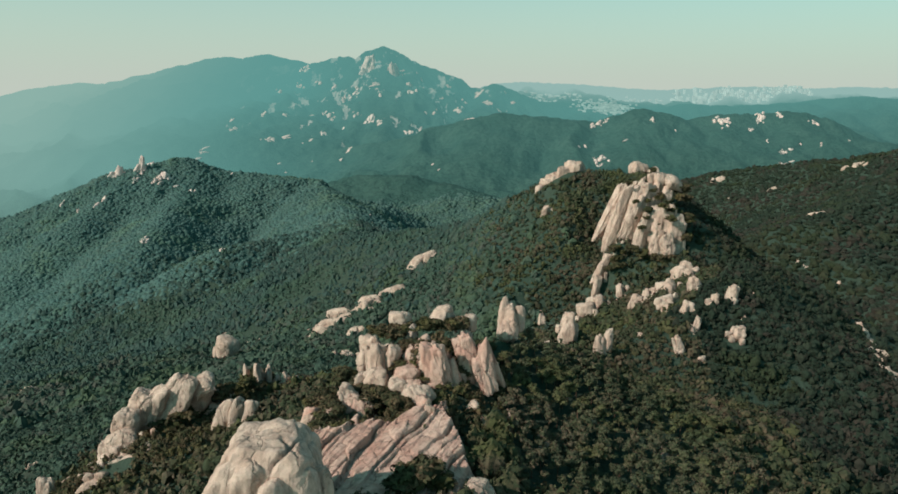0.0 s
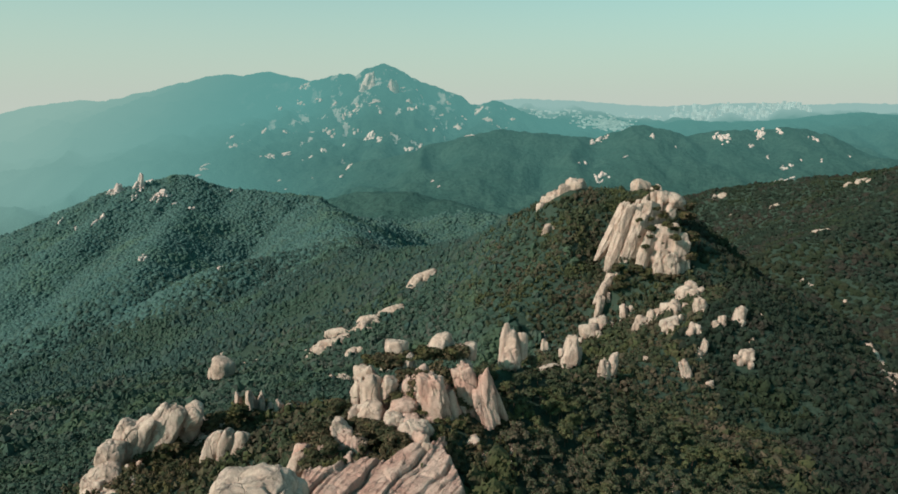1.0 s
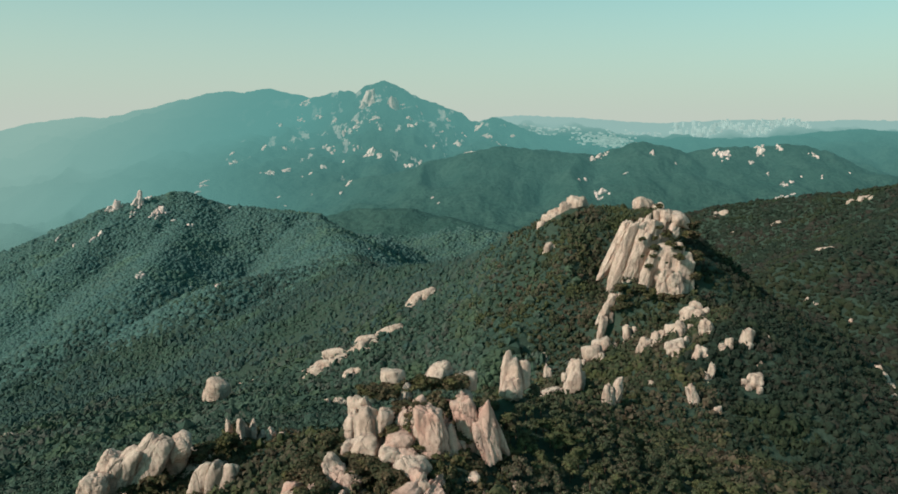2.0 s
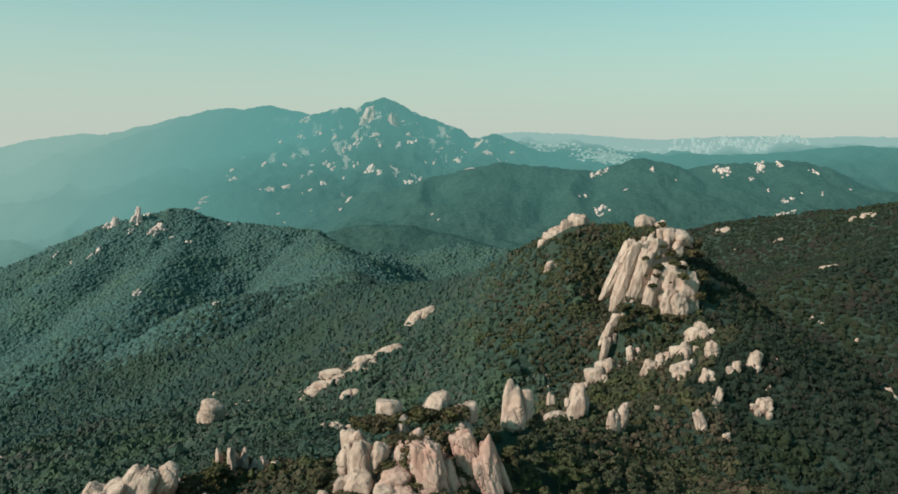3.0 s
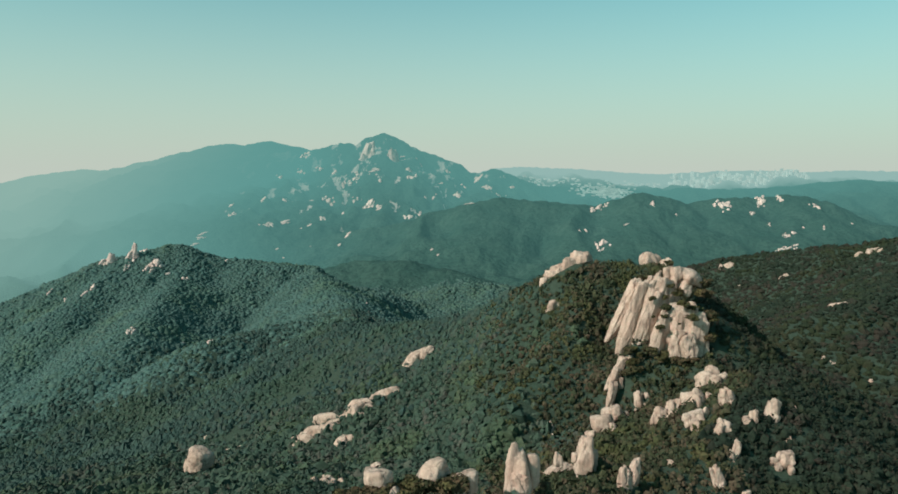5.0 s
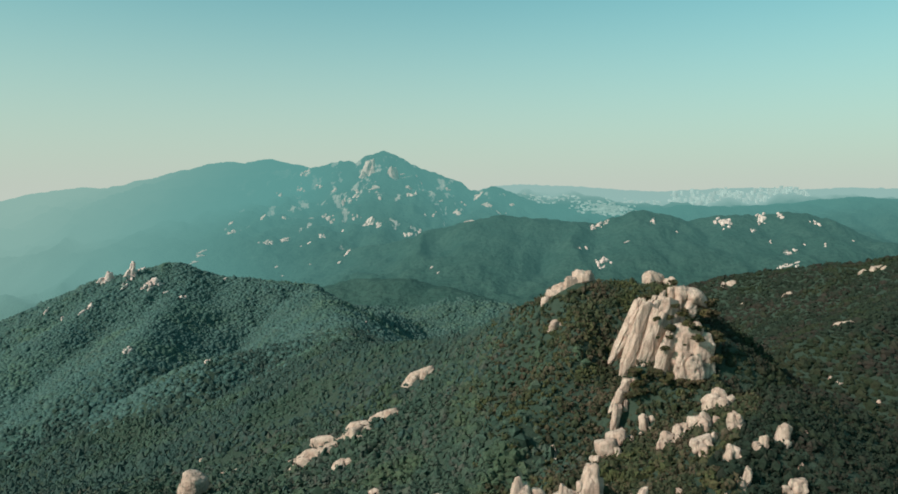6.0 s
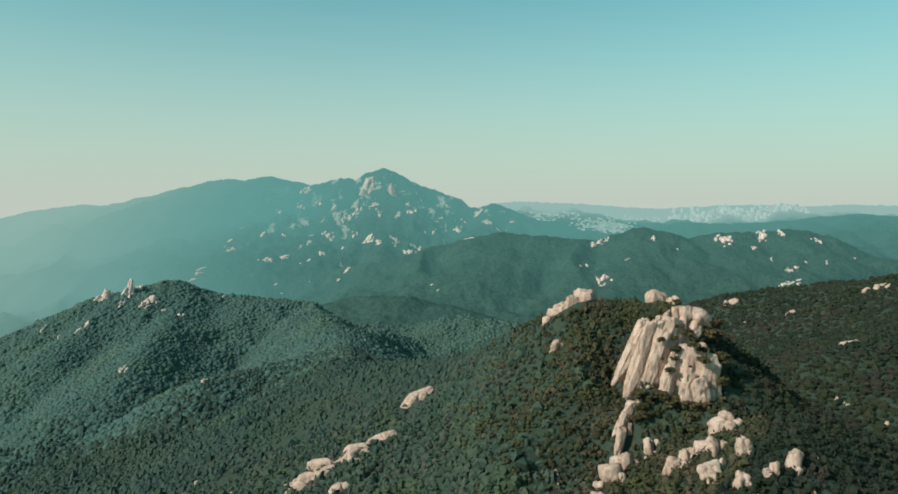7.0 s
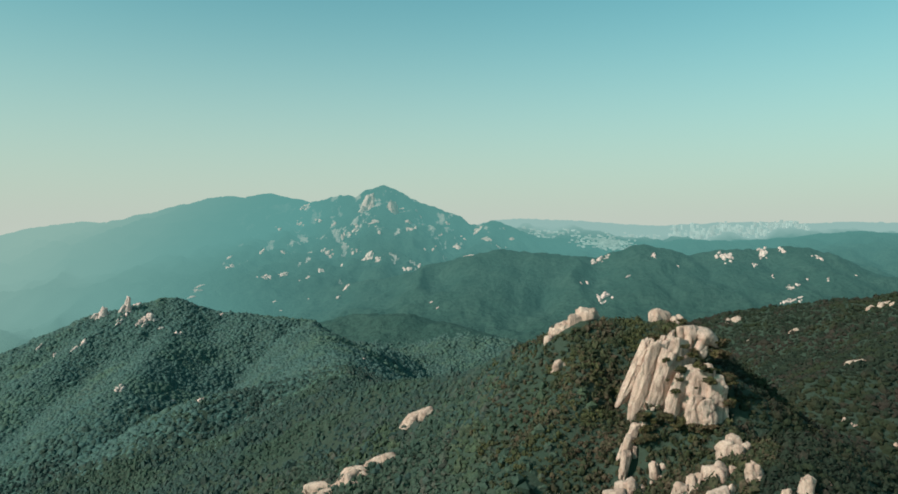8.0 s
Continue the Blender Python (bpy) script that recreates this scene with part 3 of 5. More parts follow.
def stones(rows, meshes, name, label, group, seed, big="", thick=0.8, lean=8, clear=0.5, sink=0.3, mates=0):
    """Stones that stand by themselves, with a few lesser ones fallen beside them."""
    rng = random.Random(seed)
    widest = max(r[3] for r in rows)
    for k, (x, y, z, w, h) in enumerate(rows):
        ob = new(name, meshes[(k * 3 + seed) % len(meshes)])
        ob.matrix_basis = stone_pose(x, y, z, w, h, rng.uniform(-40, 40) + rng.choice((0, 180)), rng.uniform(-lean, lean), thick * rng.uniform(0.8, 1.2), sink)
        tagged(ob, big if big and w > 0.7 * widest else label, "rock", group)
        keep_clear(x, y, w, clear)
        for j in range(mates if w > 5 else 0):
            s, a = w * rng.uniform(0.22, 0.45), rng.uniform(2.6, 6.8)
            mx, my = x + 0.62 * w * math.cos(a), y + 0.5 * w * math.sin(a)
            mz = float(land(np.array([mx]), np.array([my]))[0])
            mate = new(name, SMALL[rng.randrange(6)])
            mate.matrix_basis = pose(mx, my, mz + 0.35 * s, rng.uniform(-15, 15), rng.uniform(-25, 25), rng.uniform(0, 360)) @ Matrix.Diagonal((0.6 * s, 0.5 * s, 0.75 * s, 1))
            tagged(mate, label, "rock", group)
            keep_clear(mx, my, s, 0.6)


def crags(rows, material, name, label, group, seed, big="", proud=0.42, grain=42.0, grow=1.0):
    """Broken cliffs that come out of a slope: plates and blocks of uneven size that lie on the land."""
    rng = np.random.default_rng(seed)
    widest = max(r[2] for r in rows)
    shapes = [stone_mesh("slab", seed * 50 + k, 2 if material == M_FAR_ROCK else 3, material, planes=6, edge=34, joints=2, rough=0.12, upright=0.3, taper=0.35) for k in range(6)]
    for x, y, w, h in rows:
        count = int(np.clip(w * h * (1400.0 / y) ** 2 / grain, 3, 20))
        here = land(np.array([x, x + 4.0, x - 4.0, x, x]), np.array([y, y, y, y + 4.0, y - 4.0], float))
        out = Vector((float(here[2] - here[1]), float(here[4] - here[3]), 8.0)).normalized()
        up = (Vector((0.25, 0, 1)) - out * out.z).normalized()
        lie = Matrix((up.cross(out), up, out)).transposed().to_4x4()
        root = new(name)
        root.location = (x, y, float(here[0]))
        tagged(root, big if big and w > 0.65 * widest else label, "rock", group)
        rise = max(0.35, up.z)
        u, v = rng.normal(0, 0.27, count), rng.normal(0, 0.27, count)
        u[0] = v[0] = 0
        bx, by = x + u * w + 0.2 * v * w, y + v * h * up.y / rise
        bz = land(bx, by)
        for k in range(count):
            size = (w * h / count) ** 0.5 * rng.uniform(0.22, 0.66) * grow * (1.35 if k == 0 else 1)
            m = Matrix.Translation((bx[k], by[k], bz[k])) @ lie @ Matrix.Rotation(rng.uniform(-0.6, 0.6), 4, "Z")
            part_of(root, "slab", shapes[rng.integers(6)], m @ Matrix.Diagonal((size, size * rng.uniform(0.9, 2.0) * (1.25 if h > w else 0.8) / rise ** 0.5, size * proud * rng.uniform(0.7, 1.3), 1)))
        keep_clear(x, y, w, 0.35)


# ---------------------------------------------------------------- where the stones are placed to fit the camera's view: x, y, middle height, width, height
CREST_KNOBS = [
    (189.3, 697, 223.1, 22.5, 9.8), (202.6, 690, 219.9, 14.8, 5.9), (128.1, 716, 221.9, 21.6, 10.1), (117.9, 714, 216.8, 20.0, 10.0), (107.8, 712, 209.9, 20.0, 9.1), (99.4, 710, 204.2, 16.9, 8.1),
    (90.8, 705, 196.5, 12.2, 12.0), (99.9, 690, 180.1, 9.1, 3.9),
]
FLANK_ROCKS = [
    (110.7, 496, 142.0, 13.3, 11.6), (100.1, 485, 139.8, 14.9, 12.8), (135.5, 523, 144.6, 8.0, 10.6), (135.4, 541, 166.6, 6.2, 7.6), (176.9, 507, 165.7, 16.3, 11.1), (173.4, 507, 161.9, 10.5, 9.4),
    (150.2, 459, 166.1, 15.6, 10.6), (139.2, 462, 159.8, 10.5, 10.8), (130.1, 457, 156.7, 12.1, 10.6), (138.2, 426, 165.2, 13.3, 8.6), (159.0, 434, 176.1, 8.7, 10.1), (162.8, 405, 173.2, 5.1, 9.4),
    (158.9, 404, 171.1, 5.4, 6.3), (175.4, 414, 176.2, 9.2, 10.2), (198.6, 436, 167.7, 4.3, 3.5), (145.0, 401, 171.2, 6.8, 7.2), (143.0, 379, 167.5, 4.5, 9.6), (139.5, 377, 164.5, 3.8, 5.6),
    (126.3, 361, 162.4, 6.1, 9.1), (142.8, 399, 170.3, 6.0, 6.5), (166.6, 378, 162.2, 8.9, 8.8), (177.1, 396, 165.1, 2.6, 3.9), (109.3, 375, 161.4, 4.7, 3.2), (138.3, 356, 155.1, 4.6, 3.1),
]
TORS = [
    (21.8, 246, 219, 8.6, 11.1), (25.8, 247, 217.6, 5.2, 6.5), (22.9, 243, 214.4, 7.6, 5.1), (67.3, 372, 168.2, 9.8, 16.9), (71.3, 373, 163.7, 4.6, 14.4), (80.8, 352, 166.8, 6.8, 8),
    (86.4, 353, 170.1, 5.6, 8), (40.4, 290, 201.4, 3.5, 3.5), (59.8, 360, 171.4, 3.1, 3.1),
]
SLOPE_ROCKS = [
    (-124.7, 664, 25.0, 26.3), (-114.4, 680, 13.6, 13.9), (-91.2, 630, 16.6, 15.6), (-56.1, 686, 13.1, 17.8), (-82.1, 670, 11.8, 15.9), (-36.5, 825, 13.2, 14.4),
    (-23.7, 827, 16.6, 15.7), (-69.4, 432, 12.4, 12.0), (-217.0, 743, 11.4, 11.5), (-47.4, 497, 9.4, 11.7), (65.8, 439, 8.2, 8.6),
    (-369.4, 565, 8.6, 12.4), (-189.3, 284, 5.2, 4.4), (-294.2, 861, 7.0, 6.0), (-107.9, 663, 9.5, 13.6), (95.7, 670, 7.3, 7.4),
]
RIGHT_ROCKS = [
    (307.3, 484, 6.3, 14.8), (304.5, 471, 7.0, 12.4), (272.8, 413, 7.3, 11.9), (262.9, 385, 9.6, 16.0), (30.0, 199, 5.4, 6.4), (70.6, 206, 4.5, 5.6),
    (73.0, 519, 5.4, 8.6),
]
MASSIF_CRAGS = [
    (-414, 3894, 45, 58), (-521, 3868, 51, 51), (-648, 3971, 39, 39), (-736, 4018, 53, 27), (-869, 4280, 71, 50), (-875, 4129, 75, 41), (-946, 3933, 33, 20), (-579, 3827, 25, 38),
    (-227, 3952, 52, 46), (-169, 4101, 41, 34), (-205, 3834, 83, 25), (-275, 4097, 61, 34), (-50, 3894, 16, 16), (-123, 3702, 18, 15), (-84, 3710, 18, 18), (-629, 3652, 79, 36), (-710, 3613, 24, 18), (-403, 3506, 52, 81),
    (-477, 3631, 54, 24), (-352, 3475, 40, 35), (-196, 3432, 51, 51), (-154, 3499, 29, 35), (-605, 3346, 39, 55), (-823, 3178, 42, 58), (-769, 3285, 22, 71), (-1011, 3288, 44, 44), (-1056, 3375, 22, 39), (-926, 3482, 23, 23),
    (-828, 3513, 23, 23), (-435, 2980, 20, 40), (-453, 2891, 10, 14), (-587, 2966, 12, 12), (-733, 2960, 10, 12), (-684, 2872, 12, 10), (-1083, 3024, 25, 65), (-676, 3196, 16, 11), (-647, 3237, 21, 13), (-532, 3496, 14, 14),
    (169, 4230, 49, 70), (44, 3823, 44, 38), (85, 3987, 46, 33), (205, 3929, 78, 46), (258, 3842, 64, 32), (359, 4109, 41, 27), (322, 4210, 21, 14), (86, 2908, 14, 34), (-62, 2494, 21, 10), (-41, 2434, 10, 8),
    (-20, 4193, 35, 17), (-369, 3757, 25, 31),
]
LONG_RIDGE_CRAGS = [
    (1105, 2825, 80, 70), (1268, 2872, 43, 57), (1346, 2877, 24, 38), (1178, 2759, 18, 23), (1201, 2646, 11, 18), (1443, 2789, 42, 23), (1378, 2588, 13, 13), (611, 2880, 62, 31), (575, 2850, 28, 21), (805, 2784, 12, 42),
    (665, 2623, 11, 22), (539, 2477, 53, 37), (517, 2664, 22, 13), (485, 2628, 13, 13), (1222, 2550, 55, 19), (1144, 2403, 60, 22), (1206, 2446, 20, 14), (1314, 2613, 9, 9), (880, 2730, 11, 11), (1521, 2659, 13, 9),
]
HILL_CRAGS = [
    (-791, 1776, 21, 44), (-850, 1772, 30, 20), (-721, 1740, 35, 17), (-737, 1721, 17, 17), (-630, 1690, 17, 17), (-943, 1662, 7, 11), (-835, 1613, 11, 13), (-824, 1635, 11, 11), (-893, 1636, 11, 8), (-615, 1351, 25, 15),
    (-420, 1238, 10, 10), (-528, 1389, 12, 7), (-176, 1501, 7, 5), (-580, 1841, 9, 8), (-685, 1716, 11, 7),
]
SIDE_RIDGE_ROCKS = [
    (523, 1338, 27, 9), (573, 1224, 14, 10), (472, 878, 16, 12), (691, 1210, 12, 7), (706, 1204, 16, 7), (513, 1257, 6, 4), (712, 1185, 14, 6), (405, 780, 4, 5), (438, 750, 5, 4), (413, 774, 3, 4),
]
PINNACLES = [
    (-94.2, 300, 169.6, 3.4, 9.8), (-89.8, 300, 171.4, 4.6, 10.6), (-89.3, 306, 165.7, 3.9, 12), (-86.3, 306, 165.7, 4.3, 13.6), (-77.7, 306, 163.4, 4.8, 8.2), (-72.8, 306, 162.2, 5.2, 9.8),
    (-69.3, 304, 159.6, 4.8, 9.8), (-82.5, 307, 160.6, 6.4, 9.9),
]
SUMMIT_ROCKS = [
    (-17.8, 226, 221.7, 7.5, 5.9), (-2, 230, 222.9, 8.8, 6), (6.2, 229, 219.9, 7.2, 5.2), (-25.3, 216, 216.7, 6.1, 8), (-28, 212, 213.5, 5.6, 8.3), (-22.8, 210, 214.7, 6.3, 8.9), (-18.7, 210, 215.5, 5.9, 8.2),
    (-13.4, 220, 217.7, 5.8, 7.7), (5.3, 224, 215.9, 5.9, 8.7), (-22.7, 204, 210.6, 9.1, 4.7), (-15.1, 200, 210, 7.1, 3.6), (-8.7, 194, 209, 8, 4.5), (-6.7, 186, 206.6, 3.7, 10.1), (-31.8, 196, 208, 6.3, 6),
    (-24.8, 210, 214.2, 8.2, 9.6), (-19.3, 211, 213.2, 5, 8), (-27.6, 215, 217, 5.8, 5.8), (-10.9, 198, 208.2, 10.5, 5.6), (-6.5, 188, 206, 5, 11.5), (-31.4, 195, 206, 8, 8.4), (-41.5, 190, 202.5, 6, 8),
    (-35.4, 189, 203.6, 6.5, 8.5), (-13.4, 204, 211.4, 9.5, 6.3), (-26.8, 193, 205, 8, 7), (2, 207, 207.2, 7, 8),
]

def rock(root, name, seed, x, y, z, w, h, lean=0.0, thick=0.8, turn=0.0, level=5, material=None, **how):
    """A part of an outcrop with a shape of its own: middle, width and height of what shows, leaning to the right by so many degrees."""
    how = {"planes": 12, "edge": 14.0, "joints": 4, "rough": 0.05, "upright": 0.5} | how
    me = stone_mesh(name, seed, level, material or M_ROCK, **how)
    m = pose(x, y, z, 0, lean, 0) @ pose(0, 0, -0.12 * h, 0, 0, turn) @ Matrix.Diagonal((0.52 * w, 0.52 * w * thick, 0.62 * h, 1))
    return part_of(root, name, me, m)


def build_peak():
    """Slanting fluted slabs, a rounded lobe with weathered pockets before them, and blocks along the top."""
    root = outcrop("granite_peak", "pale fluted granite peak rising from wooded ridge", 160, 550, 175)
    for k, (x, y, z, w, h, lean, thick, flutes, edge) in enumerate((
            (133.0, 557, 205.5, 11.0, 46, 24, 0.9, 4, 20), (140.0, 552, 201.0, 19.0, 55, 19, 0.7, 7, 24), (148.0, 549, 197.5, 17.0, 46, 17, 0.7, 6, 24),
            (154.0, 542, 188.0, 13.0, 34, 12, 0.8, 4, 16), (160.0, 556, 213.0, 23.0, 26, 12, 0.6, 4, 24))):
        rock(root, "slab", 700 + k, x, y, z, w, h, lean, thick, 8 * k, flutes=flutes, edge=edge, joints=3, deep=0.08, rough=0.06)
    for k, (x, y, z, w, h, lean, thick, flutes, pits) in enumerate((
            (167.0, 542, 191.5, 29.0, 41, 6, 0.5, 5, 8), (177.0, 539, 187.5, 21.0, 34, -5, 0.55, 4, 6), (162.3, 534, 180.0, 12.0, 22, 8, 0.8, 3, 2), (171.0, 533, 178.5, 16.0, 22, -3, 0.7, 3, 4), (183.0, 538, 193.5, 10.0, 10, 10, 1.0, 0, 1))):
        rock(root, "rounded_slab" if k < 4 else "boulder", 720 + k, x, y, z, w, h, lean, thick, 0, flutes=flutes, pits=pits, edge=8.5, joints=3, deep=0.08, rough=0.06)
    for k, (x, y, z, w, h, lean) in enumerate((
            (156.3, 560, 225.3, 7.5, 12, 10), (163.8, 562, 227.2, 7.4, 12, 4), (181.0, 562, 225.8, 21.0, 10, 21), (171.5, 563, 228.0, 13.0, 10, 5), (168.0, 559, 220.5, 8.0, 15, 8), (176.0, 560, 218.5, 13.0, 10, 18), (150.5, 558, 222.5, 8.0, 10, 18))):
        rock(root, "boulder", 740 + k, x, y, z, w, h, lean, 0.9, 20 * k, level=4, edge=13)
    # the broken spine that runs down from the foot of the slabs
    for k, (x, y, z, w, h, lean) in enumerate(((126.0, 541, 164.0, 8.0, 15, 20), (121.5, 538, 156.0, 8.5, 19, 22), (118.3, 532, 145.0, 8.0, 19, 10), (125.5, 536, 152.0, 4.0, 7, 0), (133.0, 541, 169.5, 5.0, 7, 10))):
        rock(root, "slab", 760 + k, x, y, z, w, h, lean, 0.8, 15 * k, level=4, flutes=2, edge=16)
    # the core of the peak behind them, in shade
    rock(root, "slab", 780, 161, 566, 194, 40, 46, 8, 0.35, 0, level=4)
    CLEAR.append((162, 556, 24, 15))
    CLEAR.append((122, 537, 6, 7))


def build_shoulder():
    """An arch of great slabs stepping down to the left, with lower ledges among the shrubs."""
    root = outcrop("shoulder_outcrop", "arched mass of pale granite slabs among dark shrubs", -112, 262, 165)
    for k, (x, y, z, w, h, lean, thick, flutes) in enumerate((
            (-111.5, 261, 176.5, 14.5, 22, 26, 0.8, 2), (-118.0, 259, 175.3, 12.0, 19, 28, 0.8, 2), (-123.5, 257, 174.0, 11.5, 15, 24, 0.9, 1), (-102.0, 264, 180.8, 12.5, 10, 14, 0.8, 1), (-127.0, 251, 170.2, 11.5, 11, 12, 0.9, 0),
            (-127.0, 244, 163.7, 17.0, 13.5, 14, 0.7, 2), (-130.5, 239, 160.0, 8.5, 8.5, 18, 0.9, 0), (-122.5, 230, 157.0, 10.0, 12, 5, 0.8, 1), (-132.0, 227, 155.5, 12.0, 10.5, 10, 0.8, 1), (-154.0, 236, 149.5, 8.0, 10.5, 8, 0.8, 1),
            (-88.8, 252, 174.0, 8.0, 12.5, 16, 0.7, 1), (-83.6, 250, 174.5, 6.5, 14, 20, 0.8, 1), (-79.0, 251, 174.0, 6.5, 13, 22, 0.8, 1), (-107.0, 268, 175.5, 16.0, 15, 8, 0.7, 2))):
        rock(root, "slab" if h > 10 else "boulder", 800 + k, x, y, z, w, h, lean, thick, (k % 3) * 9 - 9, level=5 if k < 6 else 4, flutes=flutes, edge=7 if k % 2 else 9, joints=3, deep=0.10)
        keep_clear(x, y, w, 0.4)


def build_far_boulder():
    """A boulder as big as a house, far behind the shoulder; moved nearer and sized to fit the camera's view."""
    root = new("round_boulder")
    root.location = (-211, 612, 52)
    tagged(root, "huge rounded pale boulder standing alone in the woods", "rock")
    rock(root, "boulder", 907, -209.5, 612, 63.0, 23.0, 17, 16, 0.9, 0, level=5, edge=6, joints=1, deep=0.08)
    rock(root, "boulder", 902, -218.0, 610, 57.0, 9.0, 10, 10, 0.9, 30, level=4, edge=10)
    CLEAR.append((-211, 610, 11, 10))


def build_summit():
    root = outcrop("summit_outcrop", "jumbled pink and grey granite summit with shrubs in its joints", -8, 205, 204)
    leans = (0, 4, 8, -4, 6, 4, -8, 0, -6, 0, 8, 10, 10, 12, 4, 0, 6, 20, -24, 8, 10, 6, 0, 12, -10)
    for k, ((x, y, z, w, h), lean) in enumerate(zip(SUMMIT_ROCKS, leans)):
        tall = h > 1.25 * w
        pink = k >= 17
        mesh = (PINKISH[k % 4] if pink else TALL[k % 4]) if tall or pink else (ROUND if k < 3 else CRAGS)[(k * 3) % 6]
        part_of(root, "slab" if tall else "boulder", mesh, stone_pose(x, y + 1, z, w * 1.08, h, 37 * k, lean, 0.9, 0.2, 0.3))
        keep_clear(x, y, w, 0.3)


def build_summit_slabs():
    """The tall slabs of the summit, leaning to the left, and the pale ledge that leads down to the ribbed face."""
    root = outcrop("summit_slabs", "tall leaning pinkish granite slabs with dark joints", 2, 210, 205)
    for k, (x, y, z, w, h, lean, pink) in enumerate((
            (-4.6, 203.5, 214.8, 9.0, 17, -12, 1), (-8.2, 205, 213.8, 4.2, 9, -6, 0), (10.6, 208, 212.0, 10.5, 20, -20, 1), (6.4, 211, 214.3, 8.5, 17, -17, 1), (13.5, 211, 212.5, 5.5, 15, -22, 1), (1.0, 205, 211.5, 4.5, 11, -14, 1),
            (-1.8, 204, 210.5, 4.0, 10, -10, 0), (-42.1, 189, 201.5, 5.5, 10, 24, 0), (-10.5, 194.5, 208.3, 9.0, 4.5, 22, 0), (-6.2, 184.5, 206.8, 4.5, 9, 4, 0), (-15.5, 199, 209.5, 6.5, 4, 15, 0), (-28.0, 205, 208.5, 6.0, 6, 8, 0), (-33.0, 197, 206.0, 6.0, 6, 12, 1))):
        rock(root, "slab", 660 + k, x, y, z, w, h, lean, 0.75, (k % 4) * 10 - 15, level=5 if k < 4 else 4, material=M_PINK if pink else M_ROCK, flutes=3 if h > 12 else 1, edge=22, joints=5, deep=0.10, rough=0.08)
        keep_clear(x, y, w, 0.3)
    root = outcrop("low_boulder", "low pale granite boulder beside the ribbed face", 6.8, 152, 199)
    rock(root, "boulder", 690, 6.6, 152, 203.5, 7.5, 5.5, 8, 0.9, 0, level=4, edge=9)
    rock(root, "boulder", 691, 10.0, 153, 202.0, 4.0, 4.0, 0, 0.9, 30, level=4, edge=9)


def cells(x, y, size, seed):
    """Nearest and second nearest distance to scattered points, and for the nearest its place and three random values."""
    i, j = np.floor(x / size).astype(np.int64), np.floor(y / size).astype(np.int64)
    f1, f2 = np.full(x.shape, 1e9), np.full(x.shape, 1e9)
    px, py, ci, cj = np.zeros(x.shape), np.zeros(x.shape), np.zeros(x.shape, np.int64), np.zeros(x.shape, np.int64)
    for di in (-1, 0, 1):
        for dj in (-1, 0, 1):
            qx = (i + di + 0.1 + 0.8 * lattice(i + di, j + dj, seed)) * size
            qy = (j + dj + 0.1 + 0.8 * lattice(i + di, j + dj, seed + 1)) * size
            d = np.hypot(x - qx, y - qy)
            nearer = d < f1
            f2 = np.where(nearer, f1, np.minimum(f2, d))
            f1 = np.where(nearer, d, f1)
            px, py = np.where(nearer, qx, px), np.where(nearer, qy, py)
            ci, cj = np.where(nearer, i + di, ci), np.where(nearer, j + dj, cj)
    return f1, f2, px, py, lattice(ci, cj, seed + 2), lattice(ci, cj, seed + 3), lattice(ci, cj, seed + 4)


def sheet(name, x, y, z, rows, cols, material):
    a = (np.arange(rows - 1)[:, None] * cols + np.arange(cols - 1)[None]).ravel()
    return mesh_of(name, np.stack([x, y, z], 1), np.stack([a, a + 1, a + cols + 1, a + cols], 1), material)


# bare granite breaking out of the ground: x, y, half width, half depth, height
BARE = {"summit": (-8, 221, 23, 22, 4.5), "shoulder": (-105, 276, 20, 12, 5), "lower_shoulder": (-128, 242, 20, 10, 3), "foot": (-33, 190, 10, 13, 7)}


def bare_rise(x, y, which):
    cx, cy, w, d, rise = BARE[which]
    e = ((x - cx) / w) ** 2 + ((y - cy) / d) ** 2 + 0.45 * fbm(x, y, 11, 3, 91)
    return rise * np.clip(1 - e, 0, 1) ** 0.5, e


def rock_field(which, label, size, seed, material, slant=0.5, step=0.40):
    """Jointed granite: blocks of uneven height and tilt, with open joints."""
    cx, cy, w, d, rise = BARE[which]
    gx, gy = np.arange(cx - 1.3 * w, cx + 1.3 * w, step), np.arange(cy - 1.3 * d, cy + 1.3 * d, step)
    x, y = (g.ravel() for g in np.meshgrid(gx, gy))
    lift, e = bare_rise(x, y, which)
    wx, wy = x + 0.9 * fbm(x, y, 5, 2, seed), y + 0.9 * fbm(x, y, 5, 2, seed + 5)
    z = land(x, y) - 1.2 + np.clip(1 - e, 0, 0.2) * 6
    for scale, share in ((size, 1.0), (size * 0.42, 0.32)):
        f1, f2, px, py, a, b, c = cells(wx * 1.25 - wy * 0.3, wy, scale, seed)
        gap = f2 - f1
        z = z + share * lift * (a * 0.95 + 0.1) + share * slant * np.clip(1.2 - e, 0, 1) * ((b - 0.35) * (wx * 1.25 - wy * 0.3 - px) + (c - 0.6) * (wy - py))
        z = z - share * 1.5 * np.exp(-((gap / (0.10 * scale)) ** 2)) * np.clip(1.2 - e, 0, 1)
        seed += 11
    z = z + 0.16 * fbm(x, y, 1.6, 3, 97)
    z = np.where(e > 1.0, land(x, y) - 1.2 - 3 * (e - 1), z)
    ob = new("bare_granite", sheet("bare_granite", x, y, z, len(gy), len(gx), material))
    return tagged(ob, label, "rock outcrop")


